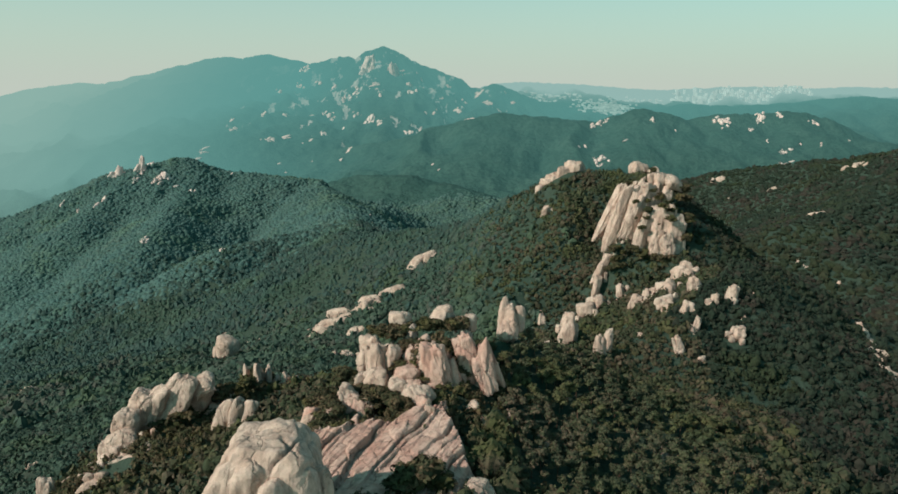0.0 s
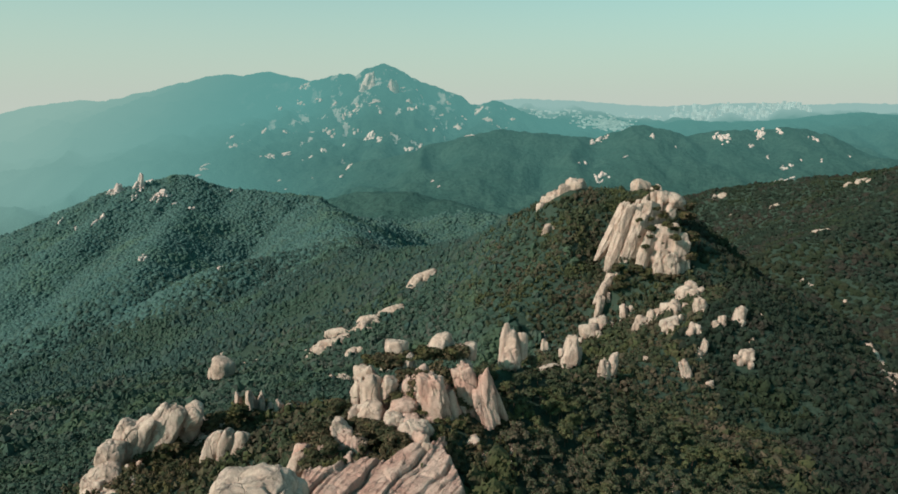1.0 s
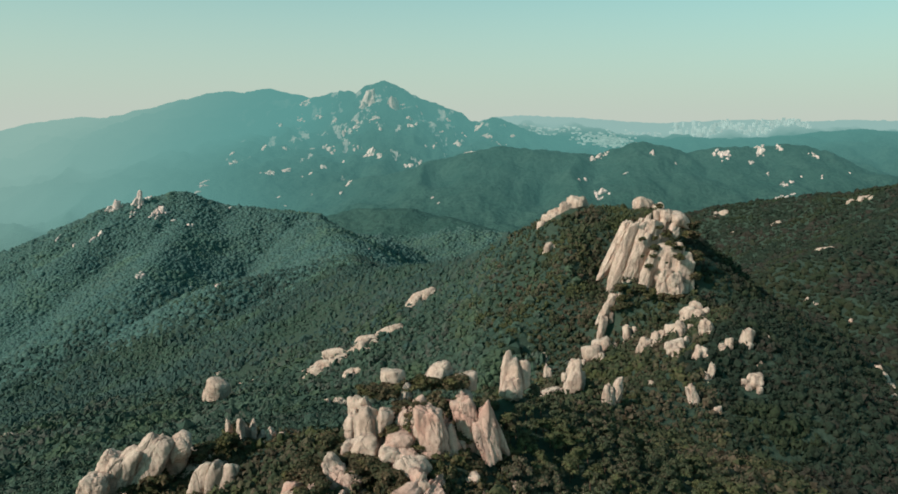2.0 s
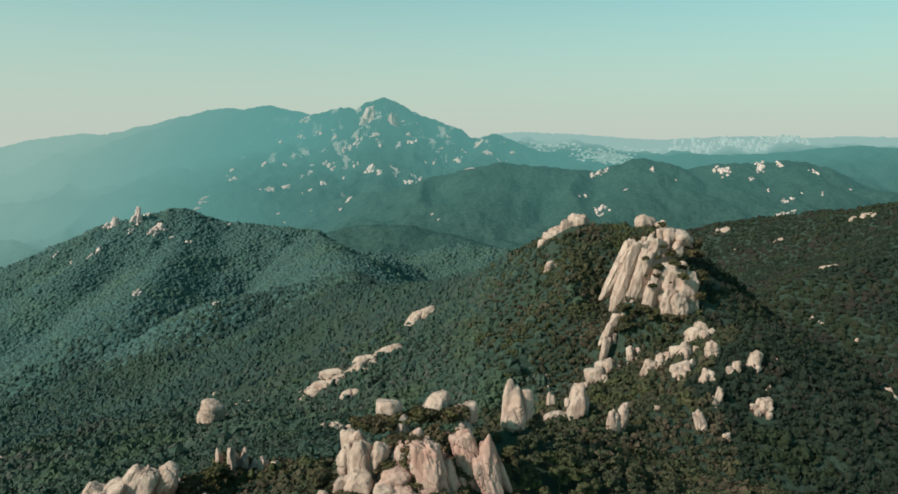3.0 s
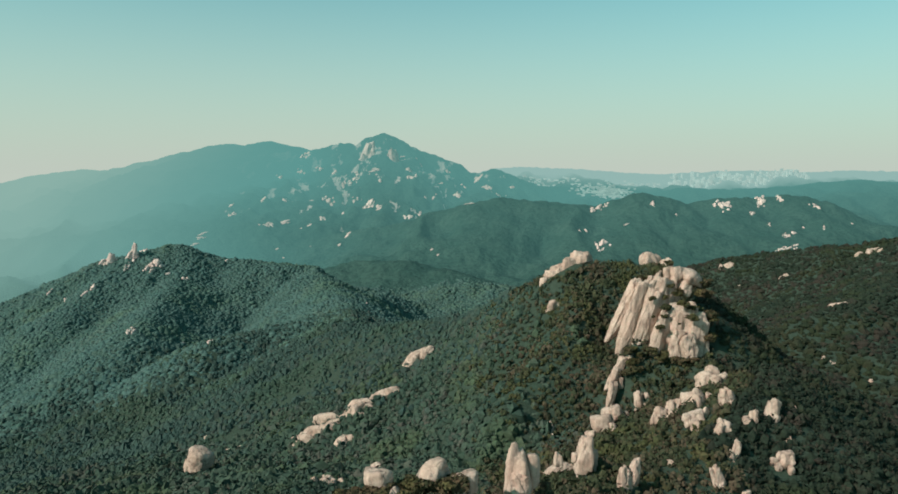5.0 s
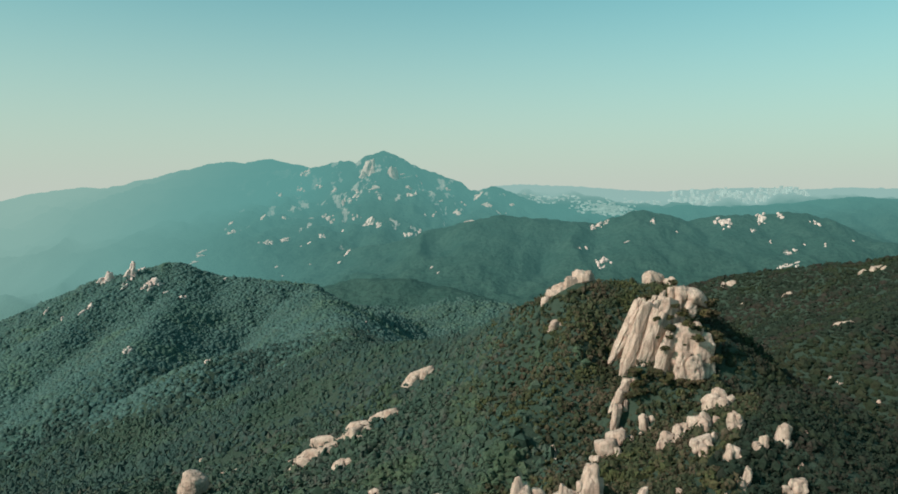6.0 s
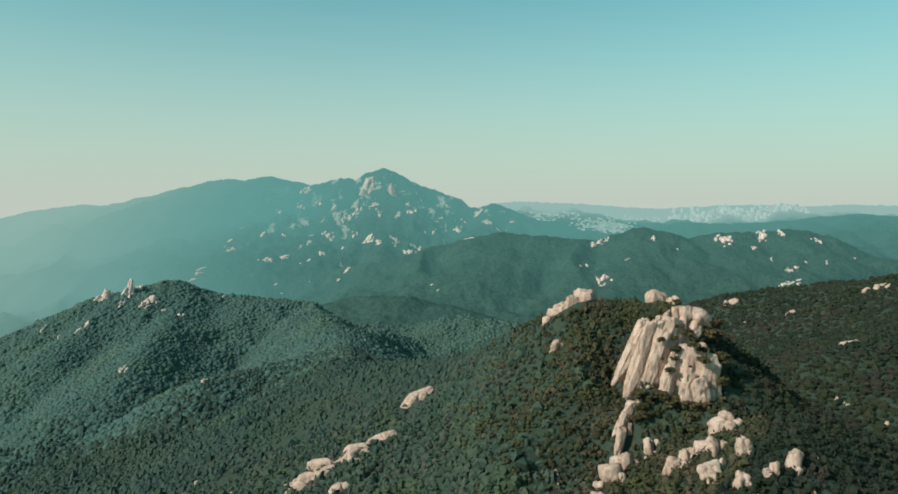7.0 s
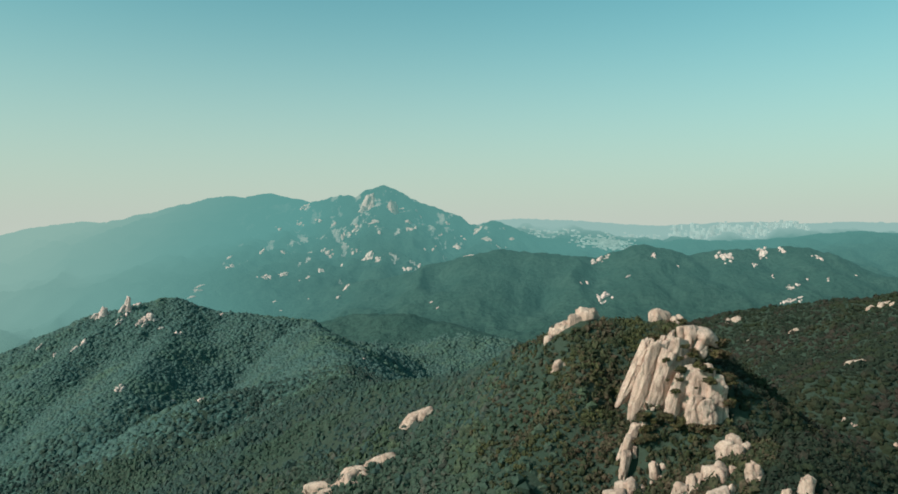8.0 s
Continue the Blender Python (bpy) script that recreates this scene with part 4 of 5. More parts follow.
def build_ribbed_face():
    """A sloping pavement of granite, split into parallel ribs, that breaks off at its right-hand edge."""
    step = 0.28
    gx, gy = np.arange(-40, 10, step), np.arange(138, 200, step)
    x, y = (g.ravel() for g in np.meshgrid(gx, gy))
    along, across = 0.45 * x + 0.89 * y, 0.89 * x - 0.45 * y
    across = across + 0.8 * fbm(x, y, 16, 2, 3) + 0.25 * fbm(x, y, 4, 2, 4)
    z = 203.0 + 0.19 * (y - 150) + 0.10 * np.clip(-20 - x, 0, 12) - 0.10 * np.clip(x + 12, 0, 20)
    rib = np.floor(across / 8.0 + 0.55 * fbm(along, across, 20, 3, 2)).astype(np.int64)
    for width, deep, seed in ((8.0, 1.9, 2), (3.1, 0.75, 5), (1.3, 0.22, 8)):
        k = across / width + 0.55 * fbm(along, across, 20, 3, seed)
        n = np.floor(k).astype(np.int64)
        u = k - n
        tall = lattice(n, n * 0 + seed, seed)
        # every rib rises to an edge and falls off into the next joint; joints close here and there
        shut = np.clip(0.55 + 1.6 * fbm(along, across * 3, 13, 2, seed + 30), 0.05, 1)
        z = z + deep * ((tall - 0.5) * 0.8 + 0.55 * u - shut * 0.8 * np.exp(-((u / 0.06) ** 2)) - shut * 0.4 * np.exp(-(((1 - u) / 0.04) ** 2)))
    f1, f2, px, py, a, b, c = cells(across * 1.6, along * 0.5, 4.5, 40)
    z = z + 0.7 * (a - 0.5) - 0.35 * np.exp(-(((f2 - f1) / 0.3) ** 2)) + 0.18 * fbm(x, y, 2.2, 3, 12)
    edge = np.maximum(np.maximum((x - (3.5 - 0.26 * np.clip(y - 166, 0, 40))) / 4, (-34.5 - x) / 5), np.maximum((143 - y) / 5, (y - (171 + 0.5 * np.clip(x + 34, 0, 34))) / 6))
    edge = edge + 0.55 * fbm(x, y, 6, 3, 15)
    z = np.where(edge > 0, z - 9 * np.clip(edge, 0, 2.5), z)
    z = np.where(edge < 0, np.maximum(z, land(x, y) + 0.5 + 0.5 * fbm(x, y, 3, 3, 19)), np.maximum(z, land(x, y) - 4))
    root = outcrop("ribbed_granite_face", "pinkish sloping granite face split into slanting parallel ribs", -15, 165, 200)
    cols = len(gx)
    a = (np.arange(len(gy) - 1)[:, None] * cols + np.arange(cols - 1)[None]).ravel()
    quads, points = np.stack([a, a + 1, a + cols + 1, a + cols], 1), np.stack([x, y, z], 1)
    for n in np.unique(rib[a]):
        used, again = np.unique(quads[rib[a] == n], return_inverse=True)
        part_of(root, "rib", mesh_of("rib", points[used], again.reshape(-1, 4), M_PINK), Matrix())
    CLEAR.append((-13, 160, 18, 17))


def build_dome():
    """A great boulder whose outer shells have split into thick rounded plates."""
    root = outcrop("granite_dome", "great rounded pale granite dome split into shells", -39, 133, 200)
    part_of(root, "core", dome_mesh("core", 21, 6, M_ROCK), pose(-39.0, 133.5, 208.5, 0, 2, 0) @ Matrix.Diagonal((12.4, 11.6, 19.6, 1)))
    for k, (x, y, z, w, h, lean, turn) in enumerate(((-31.5, 128.5, 220.5, 9.5, 14, -8, 20), (-45.0, 126.5, 217.0, 12.5, 16, 14, 0), (-35.5, 124.5, 215.5, 9.5, 17, 2, 30), (-40.5, 127.0, 221.5, 11.5, 12, 10, 10), (-38.5, 133.0, 226.0, 15.0, 6, 4, 40), (-27.5, 131.0, 214.0, 8.0, 18, -6, 0))):
        rock(root, "shell", 620 + k, x, y, z, w, h, lean, 0.8, turn, edge=8, joints=3, deep=0.09, rough=0.05)
    CLEAR.append((-37, 131, 13, 12))


build_peak()
build_summit()
build_summit_slabs()
build_ribbed_face()
build_dome()
rock_field("summit", "jointed pinkish granite of the summit with shrubs in its cracks", 6.5, 300, M_PINK)
rock_field("shoulder", "jointed pale granite crowning the wooded shoulder", 7.5, 340, M_ROCK)
rock_field("lower_shoulder", "jointed pale granite low on the wooded shoulder", 7.0, 380, M_ROCK)
rock_field("foot", "broken granite ledges between dome and summit", 5.0, 420, M_PINK)
build_shoulder()
build_far_boulder()
stones(PINNACLES, TALL, "rock_pinnacle", "narrow upright granite pinnacle in deep shade", "pinnacles behind the shoulder", 3, "", 1.6, 6, 0.4)
stones(TORS, ROUND[:3] + CRAGS[:4], "granite_tor", "upright weathered granite tor among dark pines", "tors along the ridge", 4, "", 0.9, 4, 0.6, 0.15)
stones(FLANK_ROCKS, CRAGS + ROUND[:3], "boulder", "pale granite boulder on the flank below the peak", "boulders below the peak", 5, "large pale granite boulder below the peak", 0.9, 22, 0.45, 0.2, mates=3)
stones(CREST_KNOBS, CRAGS, "crest_rock", "pale granite knob on the wooded crest", "rocks along the crest", 6, "", 0.8, 8, 0.6)
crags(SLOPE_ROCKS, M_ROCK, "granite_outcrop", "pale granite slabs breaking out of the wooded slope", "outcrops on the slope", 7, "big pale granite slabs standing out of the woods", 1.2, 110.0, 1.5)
crags(RIGHT_ROCKS, M_ROCK, "granite_outcrop", "pale granite slabs among dark trees on the flank", "outcrops on the flank", 15, "", 0.9, 110.0, 1.25)
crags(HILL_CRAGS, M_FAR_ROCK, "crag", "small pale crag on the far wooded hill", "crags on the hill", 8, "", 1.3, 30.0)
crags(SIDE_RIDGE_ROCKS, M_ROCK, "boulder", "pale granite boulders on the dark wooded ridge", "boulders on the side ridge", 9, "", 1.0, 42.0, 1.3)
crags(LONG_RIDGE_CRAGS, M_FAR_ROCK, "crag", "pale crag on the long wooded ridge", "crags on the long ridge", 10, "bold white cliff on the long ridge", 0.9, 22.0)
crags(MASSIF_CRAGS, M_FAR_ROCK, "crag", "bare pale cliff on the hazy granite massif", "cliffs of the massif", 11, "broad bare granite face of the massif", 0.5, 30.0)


def build_great_face():
    """The bare wall under the top of the massif, and the steps beside it."""
    root = outcrop("great_rock_face", "great triangular bare granite wall below the hazy summit", -470, 4110, 330)
    for k, (x, y, z, w, h, lean, taper) in enumerate(((-478, 4105, 402, 92, 175, 14, 0.45), (-448, 4095, 372, 70, 130, 4, 0.35), (-500, 4080, 365, 60, 80, 18, 0.4), (-430, 4060, 340, 55, 60, 0, 0.3), (-322, 4060, 385, 62, 110, -8, 0.35), (-345, 4070, 405, 36, 60, 6, 0.4))):
        rock(root, "slab", 860 + k, x, y, z, w, h, lean, 0.5, 10 * k, level=4, material=M_FAR_ROCK, flutes=3, edge=26, joints=3, rough=0.12, taper=taper)


def build_hill_teeth():
    """Upright crags on the shoulder of the far hill."""
    for k, (x, y, w, h, lean) in enumerate(((-790, 1774, 19, 46, 14), (-849, 1770, 24, 26, 12), (-722, 1738, 16, 18, 8))):
        floor = float(land(np.array([x], float), np.array([y], float))[0])
        root = outcrop("hill_crag", "upright pale crag on the crest of the far hill", x, y, floor)
        rock(root, "slab", 840 + 3 * k, x, y, floor + 0.36 * h, w, h, lean, 0.8, 0, level=4, material=M_FAR_ROCK, flutes=2, edge=18, rough=0.1, taper=0.3)
        rock(root, "slab", 841 + 3 * k, x - 0.55 * w, y - 6, floor + 0.1 * h, 0.7 * w, 0.6 * h, lean + 8, 0.8, 20, level=4, material=M_FAR_ROCK, flutes=2, edge=18, rough=0.1, taper=0.3)


build_great_face()
build_hill_teeth()


def free_of_rock(x, y, margin=0.0):
    keep = np.ones(x.shape, bool)
    for rx, ry, w, d in CLEAR:
        keep &= ((x - rx) / (w + margin)) ** 2 + ((y - ry) / (d + margin)) ** 2 > 1
    return keep


def rocky_top(x, y):
    """The land with the bare granite on it, roughly."""
    return land(x, y) + sum(0.55 * bare_rise(x, y, which)[0] for which in BARE)


# loose blocks strewn over the rocky ground
def rubble():
    rng = random.Random(31)
    for cx, cy, w, d, count, size in ((-8, 208, 22, 22, 20, 2.6), (-30, 190, 12, 14, 8, 2.4), (-112, 266, 26, 14, 14, 3.0), (-78, 304, 18, 6, 8, 3.4), (-128, 238, 24, 10, 12, 3.4), (14, 206, 8, 14, 8, 2.6)):
        for k in range(count):
            a, r = rng.uniform(0, 2 * math.pi), math.sqrt(rng.random())
            x, y = cx + w * r * math.cos(a), cy + d * r * math.sin(a)
            s = size * rng.uniform(0.5, 1.5)
            z = float(rocky_top(np.array([x]), np.array([y]))[0]) + 0.1 * s
            ob = new("granite_block", SMALL[rng.randrange(6)])
            ob.matrix_basis = pose(x, y, z, rng.uniform(-20, 20), rng.uniform(-20, 20), rng.uniform(0, 360)) @ Matrix.Diagonal((0.7 * s, 0.55 * s, 0.6 * s, 1))
            tagged(ob, "weathered granite block lying among low shrubs", "rock", "loose blocks on the rocky ground")


rubble()

# rocky ground where only shrubs grow
ROCKY = ((-8, 208, 26, 30), (-16, 165, 20, 18), (-36, 128, 18, 18), (-112, 268, 32, 22), (-125, 236, 34, 16), (-82, 304, 22, 10), (142, 530, 26, 20))


def rocky(x, y):
    inside = np.zeros(x.shape, bool)
    for rx, ry, w, d in ROCKY:
        inside |= ((x - rx) / w) ** 2 + ((y - ry) / d) ** 2 < 1
    return inside

# ---------------------------------------------------------------- the forest
def crown_shapes(count, level, seed, tufts=0, leaf=1.0, balls=1):
    """Ragged crowns of about 1 m radius: one or more lumps grown together, with loose tufts of leaves standing out of them."""
    rng = np.random.default_rng(seed)
    shapes = []
    way, ball_faces = ball(level)
    for k in range(count):
        verts, faces, base = [], [], 0
        for j in range(balls):
            mid = np.zeros(3) if j == 0 else np.array((rng.normal(0, 0.42), rng.normal(0, 0.42), rng.uniform(-0.35, 0.45)))
            size = 1.0 if balls == 1 else rng.uniform(0.6, 0.85) if j == 0 else rng.uniform(0.4, 0.66)
            r = size * (0.88 + rng.normal(0, 0.17 if level == 1 else 0.12, len(way)))
            co = way * r[:, None] + mid
            verts.append(co)
            faces.append(ball_faces + base)
            base += len(co)
        if tufts:
            d = rng.normal(size=(tufts, 3))
            d[:, 2] = np.abs(d[:, 2]) - 0.2
            d /= np.linalg.norm(d, axis=1)[:, None]
            mid = d * rng.uniform(0.72, 1.12, (tufts, 1))
            u = np.cross(d, rng.normal(size=(tufts, 3)))
            u /= np.linalg.norm(u, axis=1)[:, None]
            v = np.cross(d, u) + 0.6 * d * rng.choice((-1, 1), tufts)[:, None]
            s = leaf * rng.uniform(0.22, 0.42, tufts)[:, None]
            tri = np.stack([mid - s * u - s * v, mid + s * u - 0.7 * s * v, mid + 1.2 * s * v], 1)
            verts.append(tri.reshape(-1, 3))
            faces.append(base + np.arange(3 * tufts).reshape(-1, 3))
        shapes.append((np.concatenate(verts), np.concatenate(faces)))
    return shapes


def forest(name, label, material, near, far, spacing, level, size, seed, tufts=0, spread=0.63, also=None, flat=1.0, ragged=130.0, lift=0.75, top=land, leaf=1.0, balls=1, soft=False):
    """One joined stand of trees between two distances from the start of the flight."""
    rng = np.random.default_rng(seed)
    span = far * 1.05
    gx, gy = np.meshgrid(np.arange(-span * 0.8, span * 0.8, spacing), np.arange(60, span, spacing))
    gx, gy = gx.ravel(), gy.ravel()
    x = gx + rng.uniform(-0.6, 0.6, gx.size) * spacing
    y = gy + rng.uniform(-0.6, 0.6, gy.size) * spacing
    r = np.hypot(x, y + 20)
    r = r + ragged * (fbm(x, y, 170, 3, 77) + 1.1 * (np.modf(np.abs(np.sin(x * 78.233 + y * 37.719)) * 43758.5453)[0] - 0.5))
    keep = (r >= near) & (r < far) & (np.abs(np.arctan2(x, y + 90)) < spread) & (y < 1990)
    x, y = x[keep], y[keep]
    keep = free_of_rock(x, y, 0.8)
    if also is not None:
        keep &= also(x, y)
    x, y = x[keep], y[keep]
    z = top(x, y)
    n = len(x)
    s = size * np.clip(rng.lognormal(0, 0.32, n), 0.45, 1.8) * (1 + 0.25 * fbm(x, y, 40, 2, seed))
    tall = flat * s * rng.uniform(0.75, 1.5, n)
    turn = rng.uniform(0, 2 * math.pi, n)
    shapes = crown_shapes(12, level, seed, tufts, leaf, balls)
    pick = rng.integers(0, len(shapes), n)
    verts, faces, base = [], [], 0
    for k, (co, fa) in enumerate(shapes):
        i = np.nonzero(pick == k)[0]
        c, sn = np.cos(turn[i])[:, None], np.sin(turn[i])[:, None]
        px = (co[None, :, 0] * c - co[None, :, 1] * sn) * s[i][:, None] + x[i][:, None]
        py = (co[None, :, 0] * sn + co[None, :, 1] * c) * s[i][:, None] + y[i][:, None]
        pz = co[None, :, 2] * tall[i][:, None] + z[i][:, None] + lift * tall[i][:, None]
        verts.append(np.stack([px, py, pz], 2).reshape(-1, 3))
        faces.append((fa[None] + (np.arange(len(i)) * len(co))[:, None, None] + base).reshape(-1, 3))
        base += len(i) * len(co)
    me = mesh_of(name, np.concatenate(verts), np.concatenate(faces), material, smooth=soft)
    return tagged(new(name, me), label, "forest", kind="stuff")


def in_grove(x, y):
    """The nearest wooded slope, where every tree stands by itself."""
    return (x > 18) & (x < 100) & (y > 172) & (y < 248)


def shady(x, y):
    """The side of the main ridge that falls away from the sun; its leaf colour carries the shade."""
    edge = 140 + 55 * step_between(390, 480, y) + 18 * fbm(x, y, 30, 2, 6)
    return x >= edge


def valley_side(x, y):
    """The green slope beyond the rocky shoulder."""
    return (np.hypot(x + 95, y - 262) > 62 + 10 * fbm(x, y, 25, 2, 4)) & (((x < 20) & (y > 285 - 0.3 * x)) | (x < -135))


def faces_camera(x, y):
    """Slopes that do not fall away from the camera; hidden back slopes get no trees."""
    return land(x, y - 14) - land(x, y) < 5


def peak_foot(x, y):
    return ((x - 142) / 27) ** 2 + ((y - 530) / 21) ** 2 < 1


def upper_slope(x, y):
    """The browner woods close under the peak."""
    scatter = np.modf(np.abs(np.sin(x * 12.9898 + y * 4.1414)) * 43758.5453)[0] - 0.5
    return x > 62 + 45 * fbm(x, y, 50, 3, 15) + 90 * scatter


def ridge_woods(x, y):
    return ~rocky(x, y) & ~in_grove(x, y) & ~shady(x, y) & ~valley_side(x, y)


forest("ridge_forest", "olive green and brown mixed woods on the near ridge", M_LEAF, 100, 235, 3.9, 2, 2.6, 2, tufts=44, leaf=0.42, also=ridge_woods, ragged=40, balls=2, lift=0.5)
forest("ridge_forest", "olive green and brown mixed woods below the granite peak", M_LEAF, 235, 850, 3.7, 1, 2.6, 3, tufts=10, leaf=0.75, also=lambda x, y: ridge_woods(x, y) & ((np.hypot(x, y) < 500) | upper_slope(x, y)), ragged=60, balls=2, lift=0.2)
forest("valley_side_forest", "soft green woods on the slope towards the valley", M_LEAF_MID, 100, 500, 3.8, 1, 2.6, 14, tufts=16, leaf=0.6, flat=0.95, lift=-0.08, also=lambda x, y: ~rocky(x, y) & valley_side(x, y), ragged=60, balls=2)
forest("flank_forest", "green woods on the flank away from the sun, leaves darkened as shade", M_LEAF_SHADED, 100, 800, 4.0, 1, 2.7, 12, tufts=8, leaf=0.8, flat=0.9, ragged=60, lift=0.15, also=lambda x, y: shady(x, y) & ((x < 300) | (np.hypot(x, y) < 520)), balls=2)
forest("ridge_shrubs", "low brown and green shrubs between the granite blocks", M_SHRUB, 90, 620, 1.8, 1, 1.05, 6, tufts=22, leaf=0.6, also=lambda x, y: rocky(x, y) & ~peak_foot(x, y), top=rocky_top, balls=2)
forest("ridge_forest", "brown-green thicket at the foot of the granite peak", M_LEAF, 300, 850, 2.7, 1, 2.0, 16, tufts=10, also=peak_foot, balls=2)
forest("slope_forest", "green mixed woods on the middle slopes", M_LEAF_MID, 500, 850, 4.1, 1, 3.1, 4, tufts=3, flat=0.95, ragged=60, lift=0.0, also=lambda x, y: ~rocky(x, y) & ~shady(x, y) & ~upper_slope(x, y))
forest("side_ridge_forest", "green and brown woods on the side ridges, leaves darkened as shade", M_LEAF_SHADED, 520, 1550, 5.8, 1, 4.0, 8, tufts=2, flat=0.85, lift=-0.1, also=lambda x, y: ~left_side(x, y) & faces_camera(x, y) & ((x >= 300) | (np.hypot(x, y) > 800)))
# leaves tinted blue-green and crowns sunk to soften shadows, in place of haze
forest("lower_slope_forest", "mixed woods lower on the slopes, leaves tinted blue-green for haze", M_LEAF_LOW, 850, 1330, 5.3, 1, 3.8, 9, flat=0.9, ragged=240, lift=-0.1, also=left_side)
forest("hill_forest", "woods on the far hill, leaves coloured blue-green for haze", M_LEAF_HILL, 1330, 2100, 7.6, 1, 5.4, 19, flat=0.85, ragged=240, lift=-0.42, also=lambda x, y: left_side(x, y) & faces_camera(x, y), soft=True)


# ---------------------------------------------------------------- single trees on the nearest slope
def crown_mesh(seed, material=None, tufts=34):
    """A spreading crown of uneven clumps, each of many small tufts of leaves, with gaps between."""
    rng = np.random.default_rng(seed)
    verts, faces, base = [], [], 0
    way, ball_faces = ball(1)
    for k in range(rng.integers(7, 10)):
        mid = np.array((rng.normal(0, 0.9), rng.normal(0, 0.9), rng.uniform(3.2, 5.9)))
        mid[:2] *= 1.25 - 0.16 * (mid[2] - 3.2)
        size = np.array((rng.uniform(0.85, 1.4), rng.uniform(0.85, 1.4), rng.uniform(0.55, 0.9)))
        verts.append(mid + way * size * 0.72 * rng.uniform(0.8, 1.12, (len(way), 1)))
        faces.append(ball_faces + base)
        base += len(way)
        n = tufts
        d = rng.normal(size=(n, 3))
        d[:, 2] = np.abs(d[:, 2]) - 0.35
        d /= np.linalg.norm(d, axis=1)[:, None]
        c = mid + d * size * rng.uniform(0.72, 1.08, (n, 1))
        u = np.cross(d, rng.normal(size=(n, 3)))
        u /= np.linalg.norm(u, axis=1)[:, None]
        v = np.cross(d, u) + 0.7 * d * rng.choice((-1, 1), (n, 1))
        s = rng.uniform(0.18, 0.36, (n, 1))
        tri = np.stack([c - s * u - s * v, c + s * u - 0.7 * s * v, c + s * v * 1.1], 1)
        verts.append(tri.reshape(-1, 3))
        faces.append(base + np.arange(3 * n).reshape(-1, 3))
        base += 3 * n
    return mesh_of("crown", np.concatenate(verts), np.concatenate(faces), material or M_PINE)


def trunk_mesh(seed):
    """A tapered, slightly bent trunk with a few limbs."""
    rng = np.random.default_rng(seed)
    verts, faces, base = [], [], 0

    def limb(points, radii):
        nonlocal base
        ring = np.linspace(0, 2 * math.pi, 6, endpoint=False)
        for p, r in zip(points, radii):
            verts.append(np.stack([p[0] + r * np.cos(ring), p[1] + r * np.sin(ring), np.full(6, p[2])], 1))
        for k in range(len(points) - 1):
            for j in range(6):
                faces.append((base + 6 * k + j, base + 6 * k + (j + 1) % 6, base + 6 * k + 6 + (j + 1) % 6, base + 6 * k + 6 + j))
        base += 6 * len(points)

    bend = rng.normal(0, 0.25, 2)
    limb([(bend[0] * h * h / 20, bend[1] * h * h / 20, h) for h in (-0.8, 0.5, 2, 3.6, 5.2)], (0.24, 0.2, 0.16, 0.12, 0.05))
    for k in range(5):
        a, h = rng.uniform(0, 6.28), rng.uniform(2.0, 4.2)
        x, y = bend * h * h / 20
        limb([(x, y, h), (x + 0.7 * math.cos(a), y + 0.7 * math.sin(a), h + 0.5), (x + 1.4 * math.cos(a), y + 1.4 * math.sin(a), h + 0.8)], (0.08, 0.06, 0.03))
    return mesh_of("trunk", np.concatenate(verts), np.array(faces), M_BARK)


def grove():
    rng = random.Random(44)
    kinds = []
    for k in range(6):
        root = new("pine_tree")
        tagged(root, "low spreading dark green pine on the steep slope", "tree", "trees on the near slope")
        for name, me in (("trunk", trunk_mesh(200 + k)), ("crown", crown_mesh(220 + k))):
            new(name, me).parent = root
        kinds.append(root)
    spots = []
    for i in range(20):
        for j in range(19):
            x, y = 18 + 4.7 * i + rng.uniform(-1.7, 1.7), 171 + 4.6 * j + rng.uniform(-1.7, 1.7)
            here = np.array([x]), np.array([y])
            if in_grove(*here)[0] and not rocky(*here)[0] and free_of_rock(*here, 1.0)[0]:
                spots.append((x, y))
    spots.sort(key=lambda p: p[1] + 0.25 * p[0])
    for k, (x, y) in enumerate(spots[:300]):
        z = float(land(np.array([x]), np.array([y]))[0])
        s = rng.uniform(0.75, 1.25)
        m = pose(x, y, z, rng.uniform(-4, 4), rng.uniform(-4, 4), rng.uniform(0, 360))
        if k < 6:
            kinds[k].scale = (s, s, s * rng.uniform(0.85, 1.1))
            kinds[k].matrix_basis = m @ Matrix.Diagonal((*kinds[k].scale, 1))
        else:
            copy_thing(kinds[k % 6], m)


grove()


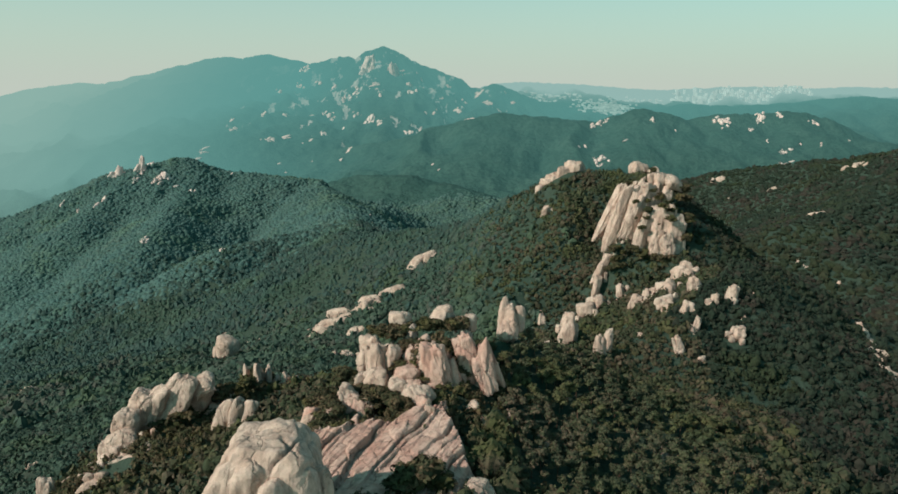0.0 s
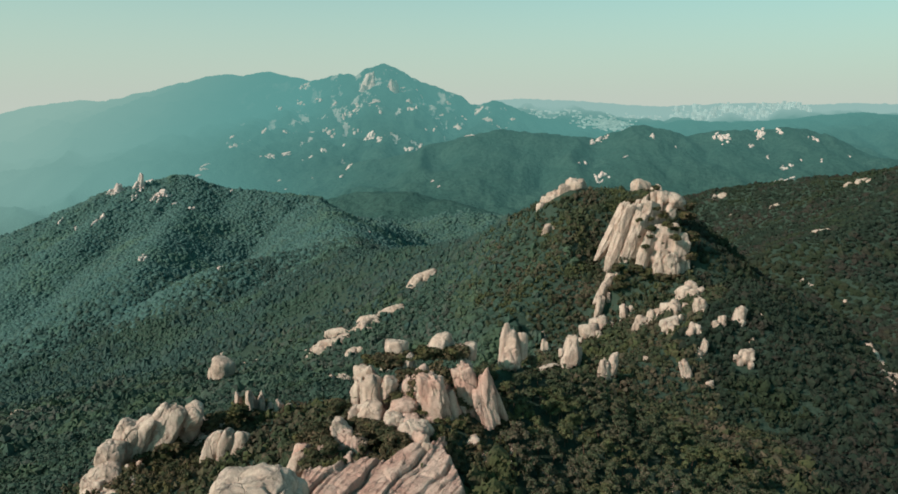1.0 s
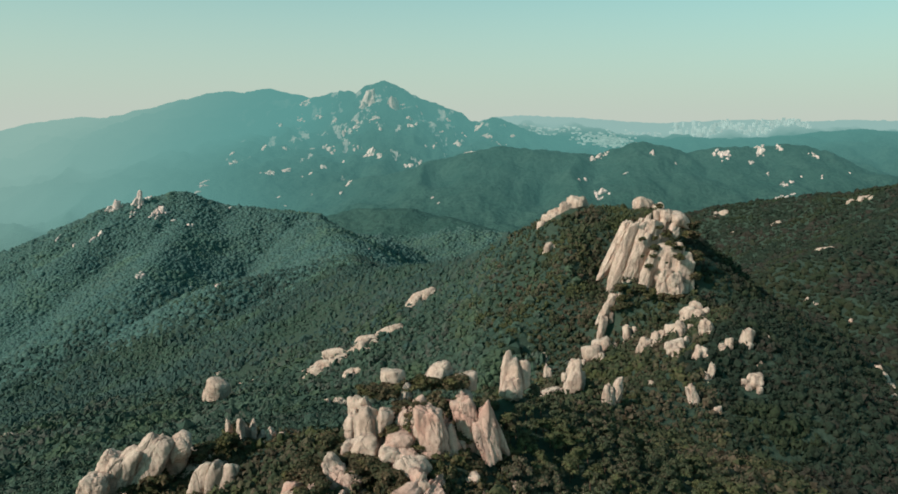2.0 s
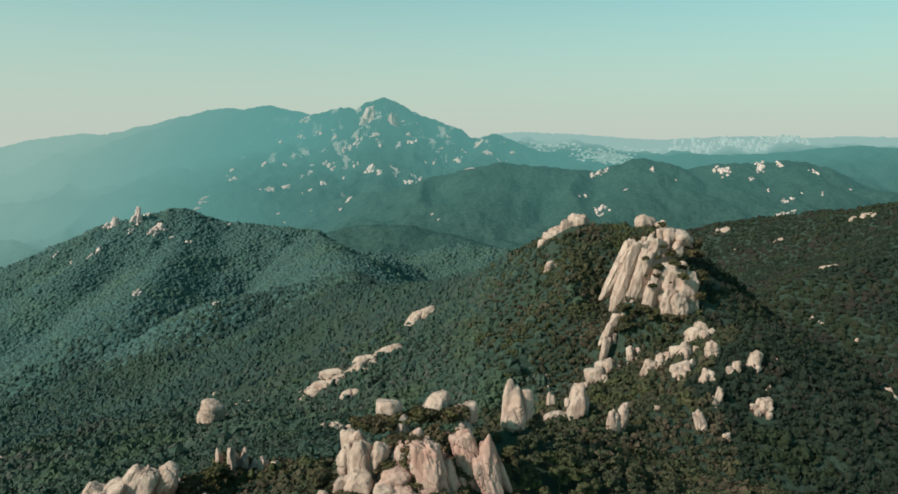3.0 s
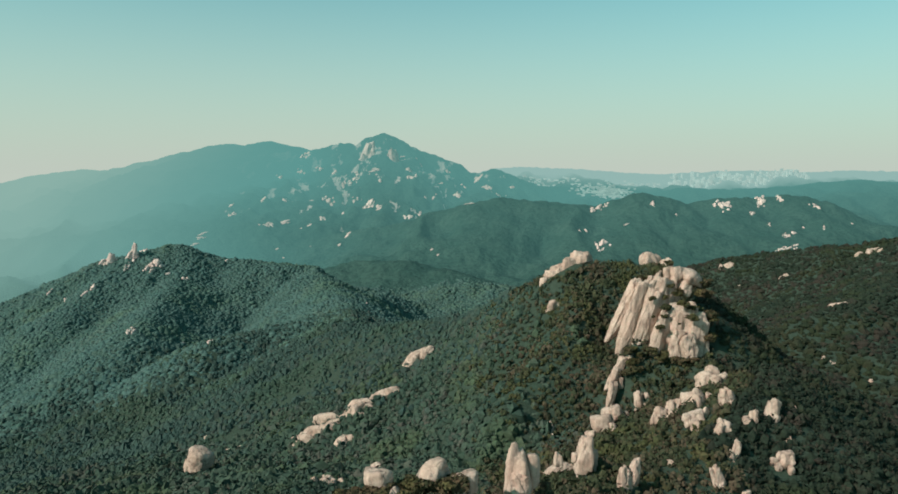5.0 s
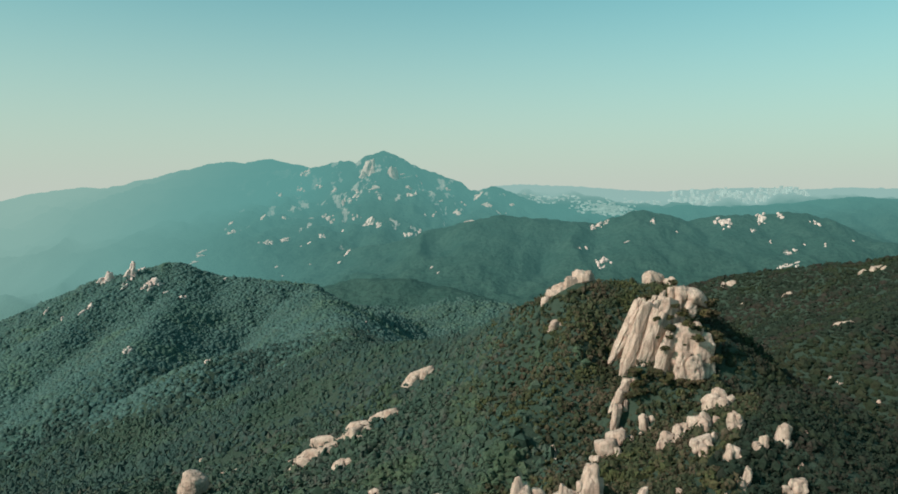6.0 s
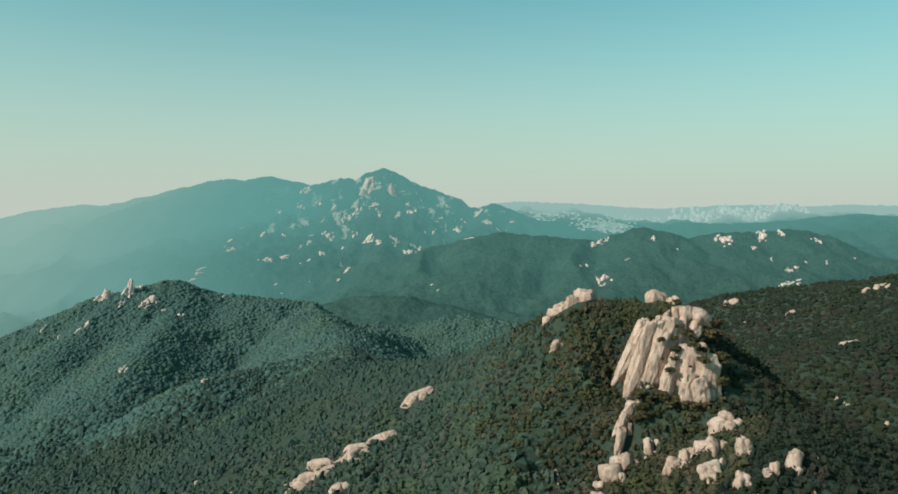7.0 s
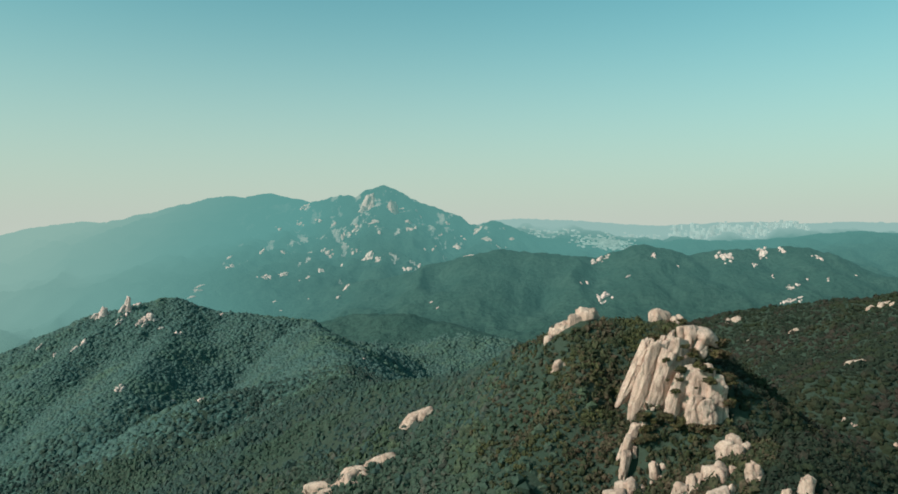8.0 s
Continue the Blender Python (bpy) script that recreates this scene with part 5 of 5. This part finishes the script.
# ---------------------------------------------------------------- shrubs that cling to the rocks: x, y, height, width
SUMMIT_SHRUBS = [
    (-15.6, 222, 217.6, 9.7), (1.0, 226, 218.9, 9.8), (-9.9, 226, 219.3, 5.9), (-33.8, 205, 209.3, 7.1), (-14.5, 190, 207.2, 6.5), (1.0, 210, 209.2, 7.3), (-4.5, 204, 208.9, 7.1),
    (4.6, 205, 203.5, 7.1), (-7.6, 152, 204.8, 11.9), (-13.1, 150, 205.3, 6.5), (-0.6, 152, 203.3, 5.3), (-37.6, 200, 205.7, 5.2), (16.1, 212, 208.4, 5.5), (-24.1, 220, 219.3, 5.7), (-42.0, 195, 206.1, 6.1),
    (-18.5, 222, 218.1, 8.3), (-13.3, 216, 214.9, 5.4), (-3.0, 226, 219.4, 7.1), (1.0, 214, 210.1, 5.0), (-15.7, 208, 212.5, 5.2), (-11.5, 206, 211.0, 6.1), (-28.7, 200, 206.2, 8.3), (-22.2, 198, 206.8, 7.2),
    (-17.9, 194, 206.3, 6.4), (-11.7, 186, 204.7, 6.2), (-33.4, 190, 205.0, 7.2), (-37.5, 186, 203.3, 6.2), (-25.5, 196, 205.3, 6.5), (3.7, 205, 203.0, 6.8), (-2.3, 200, 203.4, 6.0), (9.4, 208, 202.7, 5.9),
    (-30.5, 182, 204.3, 5.1), (-22.8, 222, 220.1, 4.4), (-39.2, 194, 206.2, 6.4), (-8.5, 214, 217.7, 3.5), (2.9, 220, 215.8, 4.4), (-23.8, 206, 210.4, 4.1),
]
# shrubs near y = 300 are also added to darken shaded ground by the pinnacles
SHOULDER_SHRUBS = [
    (-113.3, 258, 165.5, 13.5), (-105.6, 255, 159.5, 15.5), (-114.5, 248, 158.3, 12.9), (-98.4, 262, 163.5, 11.4), (-98.7, 245, 157.6, 12.8), (-93.0, 285, 168.3, 9.9), (-84.1, 298, 159.5, 15.6), (-73.5, 298, 156.6, 13.0),
    (-94.4, 270, 172.6, 9.4), (-123.9, 248, 155.7, 8.6), (-79.7, 255, 165.9, 8.9), (-91.8, 312, 160.4, 13.6), (-79.5, 312, 155.9, 10.9), (-107.1, 240, 155.5, 12.5), (-116.3, 238, 154.3, 10.4),
]
# two of these shrubs are added to darken pits in the lobe
PEAK_SHRUBS = [
    (171.5, 530, 200.0, 7.0), (167.0, 533, 209.5, 7.0), (174.5, 536, 205.5, 6.0), (157.0, 540, 205.5, 6.5), (151.5, 535, 192.0, 5.0), (155.5, 537, 199.0, 5.0), (158.5, 546, 211.5, 5.5), (167.0, 548, 213.5, 6.0), (162.6, 527, 196.5, 2.6), (163.0, 548, 219.5, 5.0), (147.5, 541, 211.5, 4.5), (148.5, 537, 199.0, 4.0),
    (132.8, 537, 174.0, 8.0), (143.4, 534, 174.5, 9.0), (153.0, 531, 171.0, 8.5), (164.0, 529, 169.0, 9.0), (174.0, 529, 168.5, 9.0), (186.0, 536, 184.0, 9.0), (189.5, 545, 198.0, 11.0), (189.0, 556, 212.0, 12.0), (127.8, 538, 158.0, 6.0), (130.5, 537, 165.0, 6.5), (134.5, 535, 167.5, 7.0), (129.5, 533, 159.0, 6.0), (135.5, 532, 162.0, 7.0), (139.0, 536, 172.0, 7.0),
    (165.0, 566, 233.5, 7.0), (148.0, 566, 222.0, 9.0), (191.5, 562, 219.0, 10.0), (172.0, 556, 214.5, 6.0),
]


def shrubs(rows, label, group, seed):
    rng = random.Random(seed)
    for x, y, z, w in rows:
        for k in range(3 if w > 4 else 2):
            s = w * rng.uniform(0.16, 0.24)
            ob = new("shrub", SHRUBS[rng.randrange(4)])
            ob.matrix_basis = pose(x + rng.uniform(-0.36, 0.36) * w, y + rng.uniform(-0.2, 0.3) * w, z - 4.1 * s * 0.75 + rng.uniform(-0.1, 0.1) * w, 0, 0, rng.uniform(0, 360)) @ Matrix.Diagonal((s, s, s * 0.75, 1))
            tagged(ob, label, "shrub", group)


SHRUBS = [crown_mesh(260 + k, M_SHRUB, 60) for k in range(4)]
shrubs(SUMMIT_SHRUBS, "dense brown-green shrub in a joint of the granite", "shrubs of the summit", 51)
shrubs(SHOULDER_SHRUBS, "dense dark green shrub between granite boulders", "shrubs of the shoulder", 52)
shrubs(PEAK_SHRUBS, "dark shrub clinging to a granite ledge", "shrubs of the peak", 53)

# ---------------------------------------------------------------- a town on the far plain, too far off to tell its houses apart
def far_town():
    m, t, out = graph("distant_walls")
    geo = t.nodes.new("ShaderNodeNewGeometry")
    c = ramp(t, geo.outputs["Random Per Island"], (0.0, (0.42, 0.40, 0.38)), (1.0, (0.80, 0.78, 0.74)))
    # haze painted over the walls as glow, thinned to keep the town bright
    painted_haze(t, out, surface(t, out, c, 0.8), 0.76)
    rng = np.random.default_rng(12)
    x = np.concatenate([rng.normal(945, 75, 380), rng.uniform(470, 820, 80), rng.uniform(1480, 2350, 280), rng.uniform(1080, 1480, 70)])
    y = np.concatenate([rng.normal(4240, 75, 380), rng.uniform(4380, 4520, 80), rng.uniform(4570, 4720, 280), rng.uniform(4480, 4640, 70)])
    tower = (x > 1450) & (rng.random(x.size) < 0.45)
    w, d, h = rng.uniform(4, 10, x.size), rng.uniform(4, 8, x.size), np.where(tower, rng.uniform(14, 36, x.size), rng.uniform(3, 10, x.size))
    z = land(x, y) - 2
    box = np.array([(i, j, k) for k in (0, 1) for j in (-1, 1) for i in (-1, 1)], float)
    quads = np.array([(0, 2, 3, 1), (4, 5, 7, 6), (0, 1, 5, 4), (1, 3, 7, 5), (3, 2, 6, 7), (2, 0, 4, 6)])
    v = np.stack([x[:, None] + box[None, :, 0] * w[:, None], y[:, None] + box[None, :, 1] * d[:, None], z[:, None] + box[None, :, 2] * (h + 2)[:, None]], 2)
    f = quads[None] + 8 * np.arange(x.size)[:, None, None]
    me = mesh_of("far_town", v.reshape(-1, 3), f.reshape(-1, 4), m, smooth=False)
    tagged(new("far_town", me), "pale apartment blocks of a town on the hazy plain", "town", kind="stuff")


far_town()
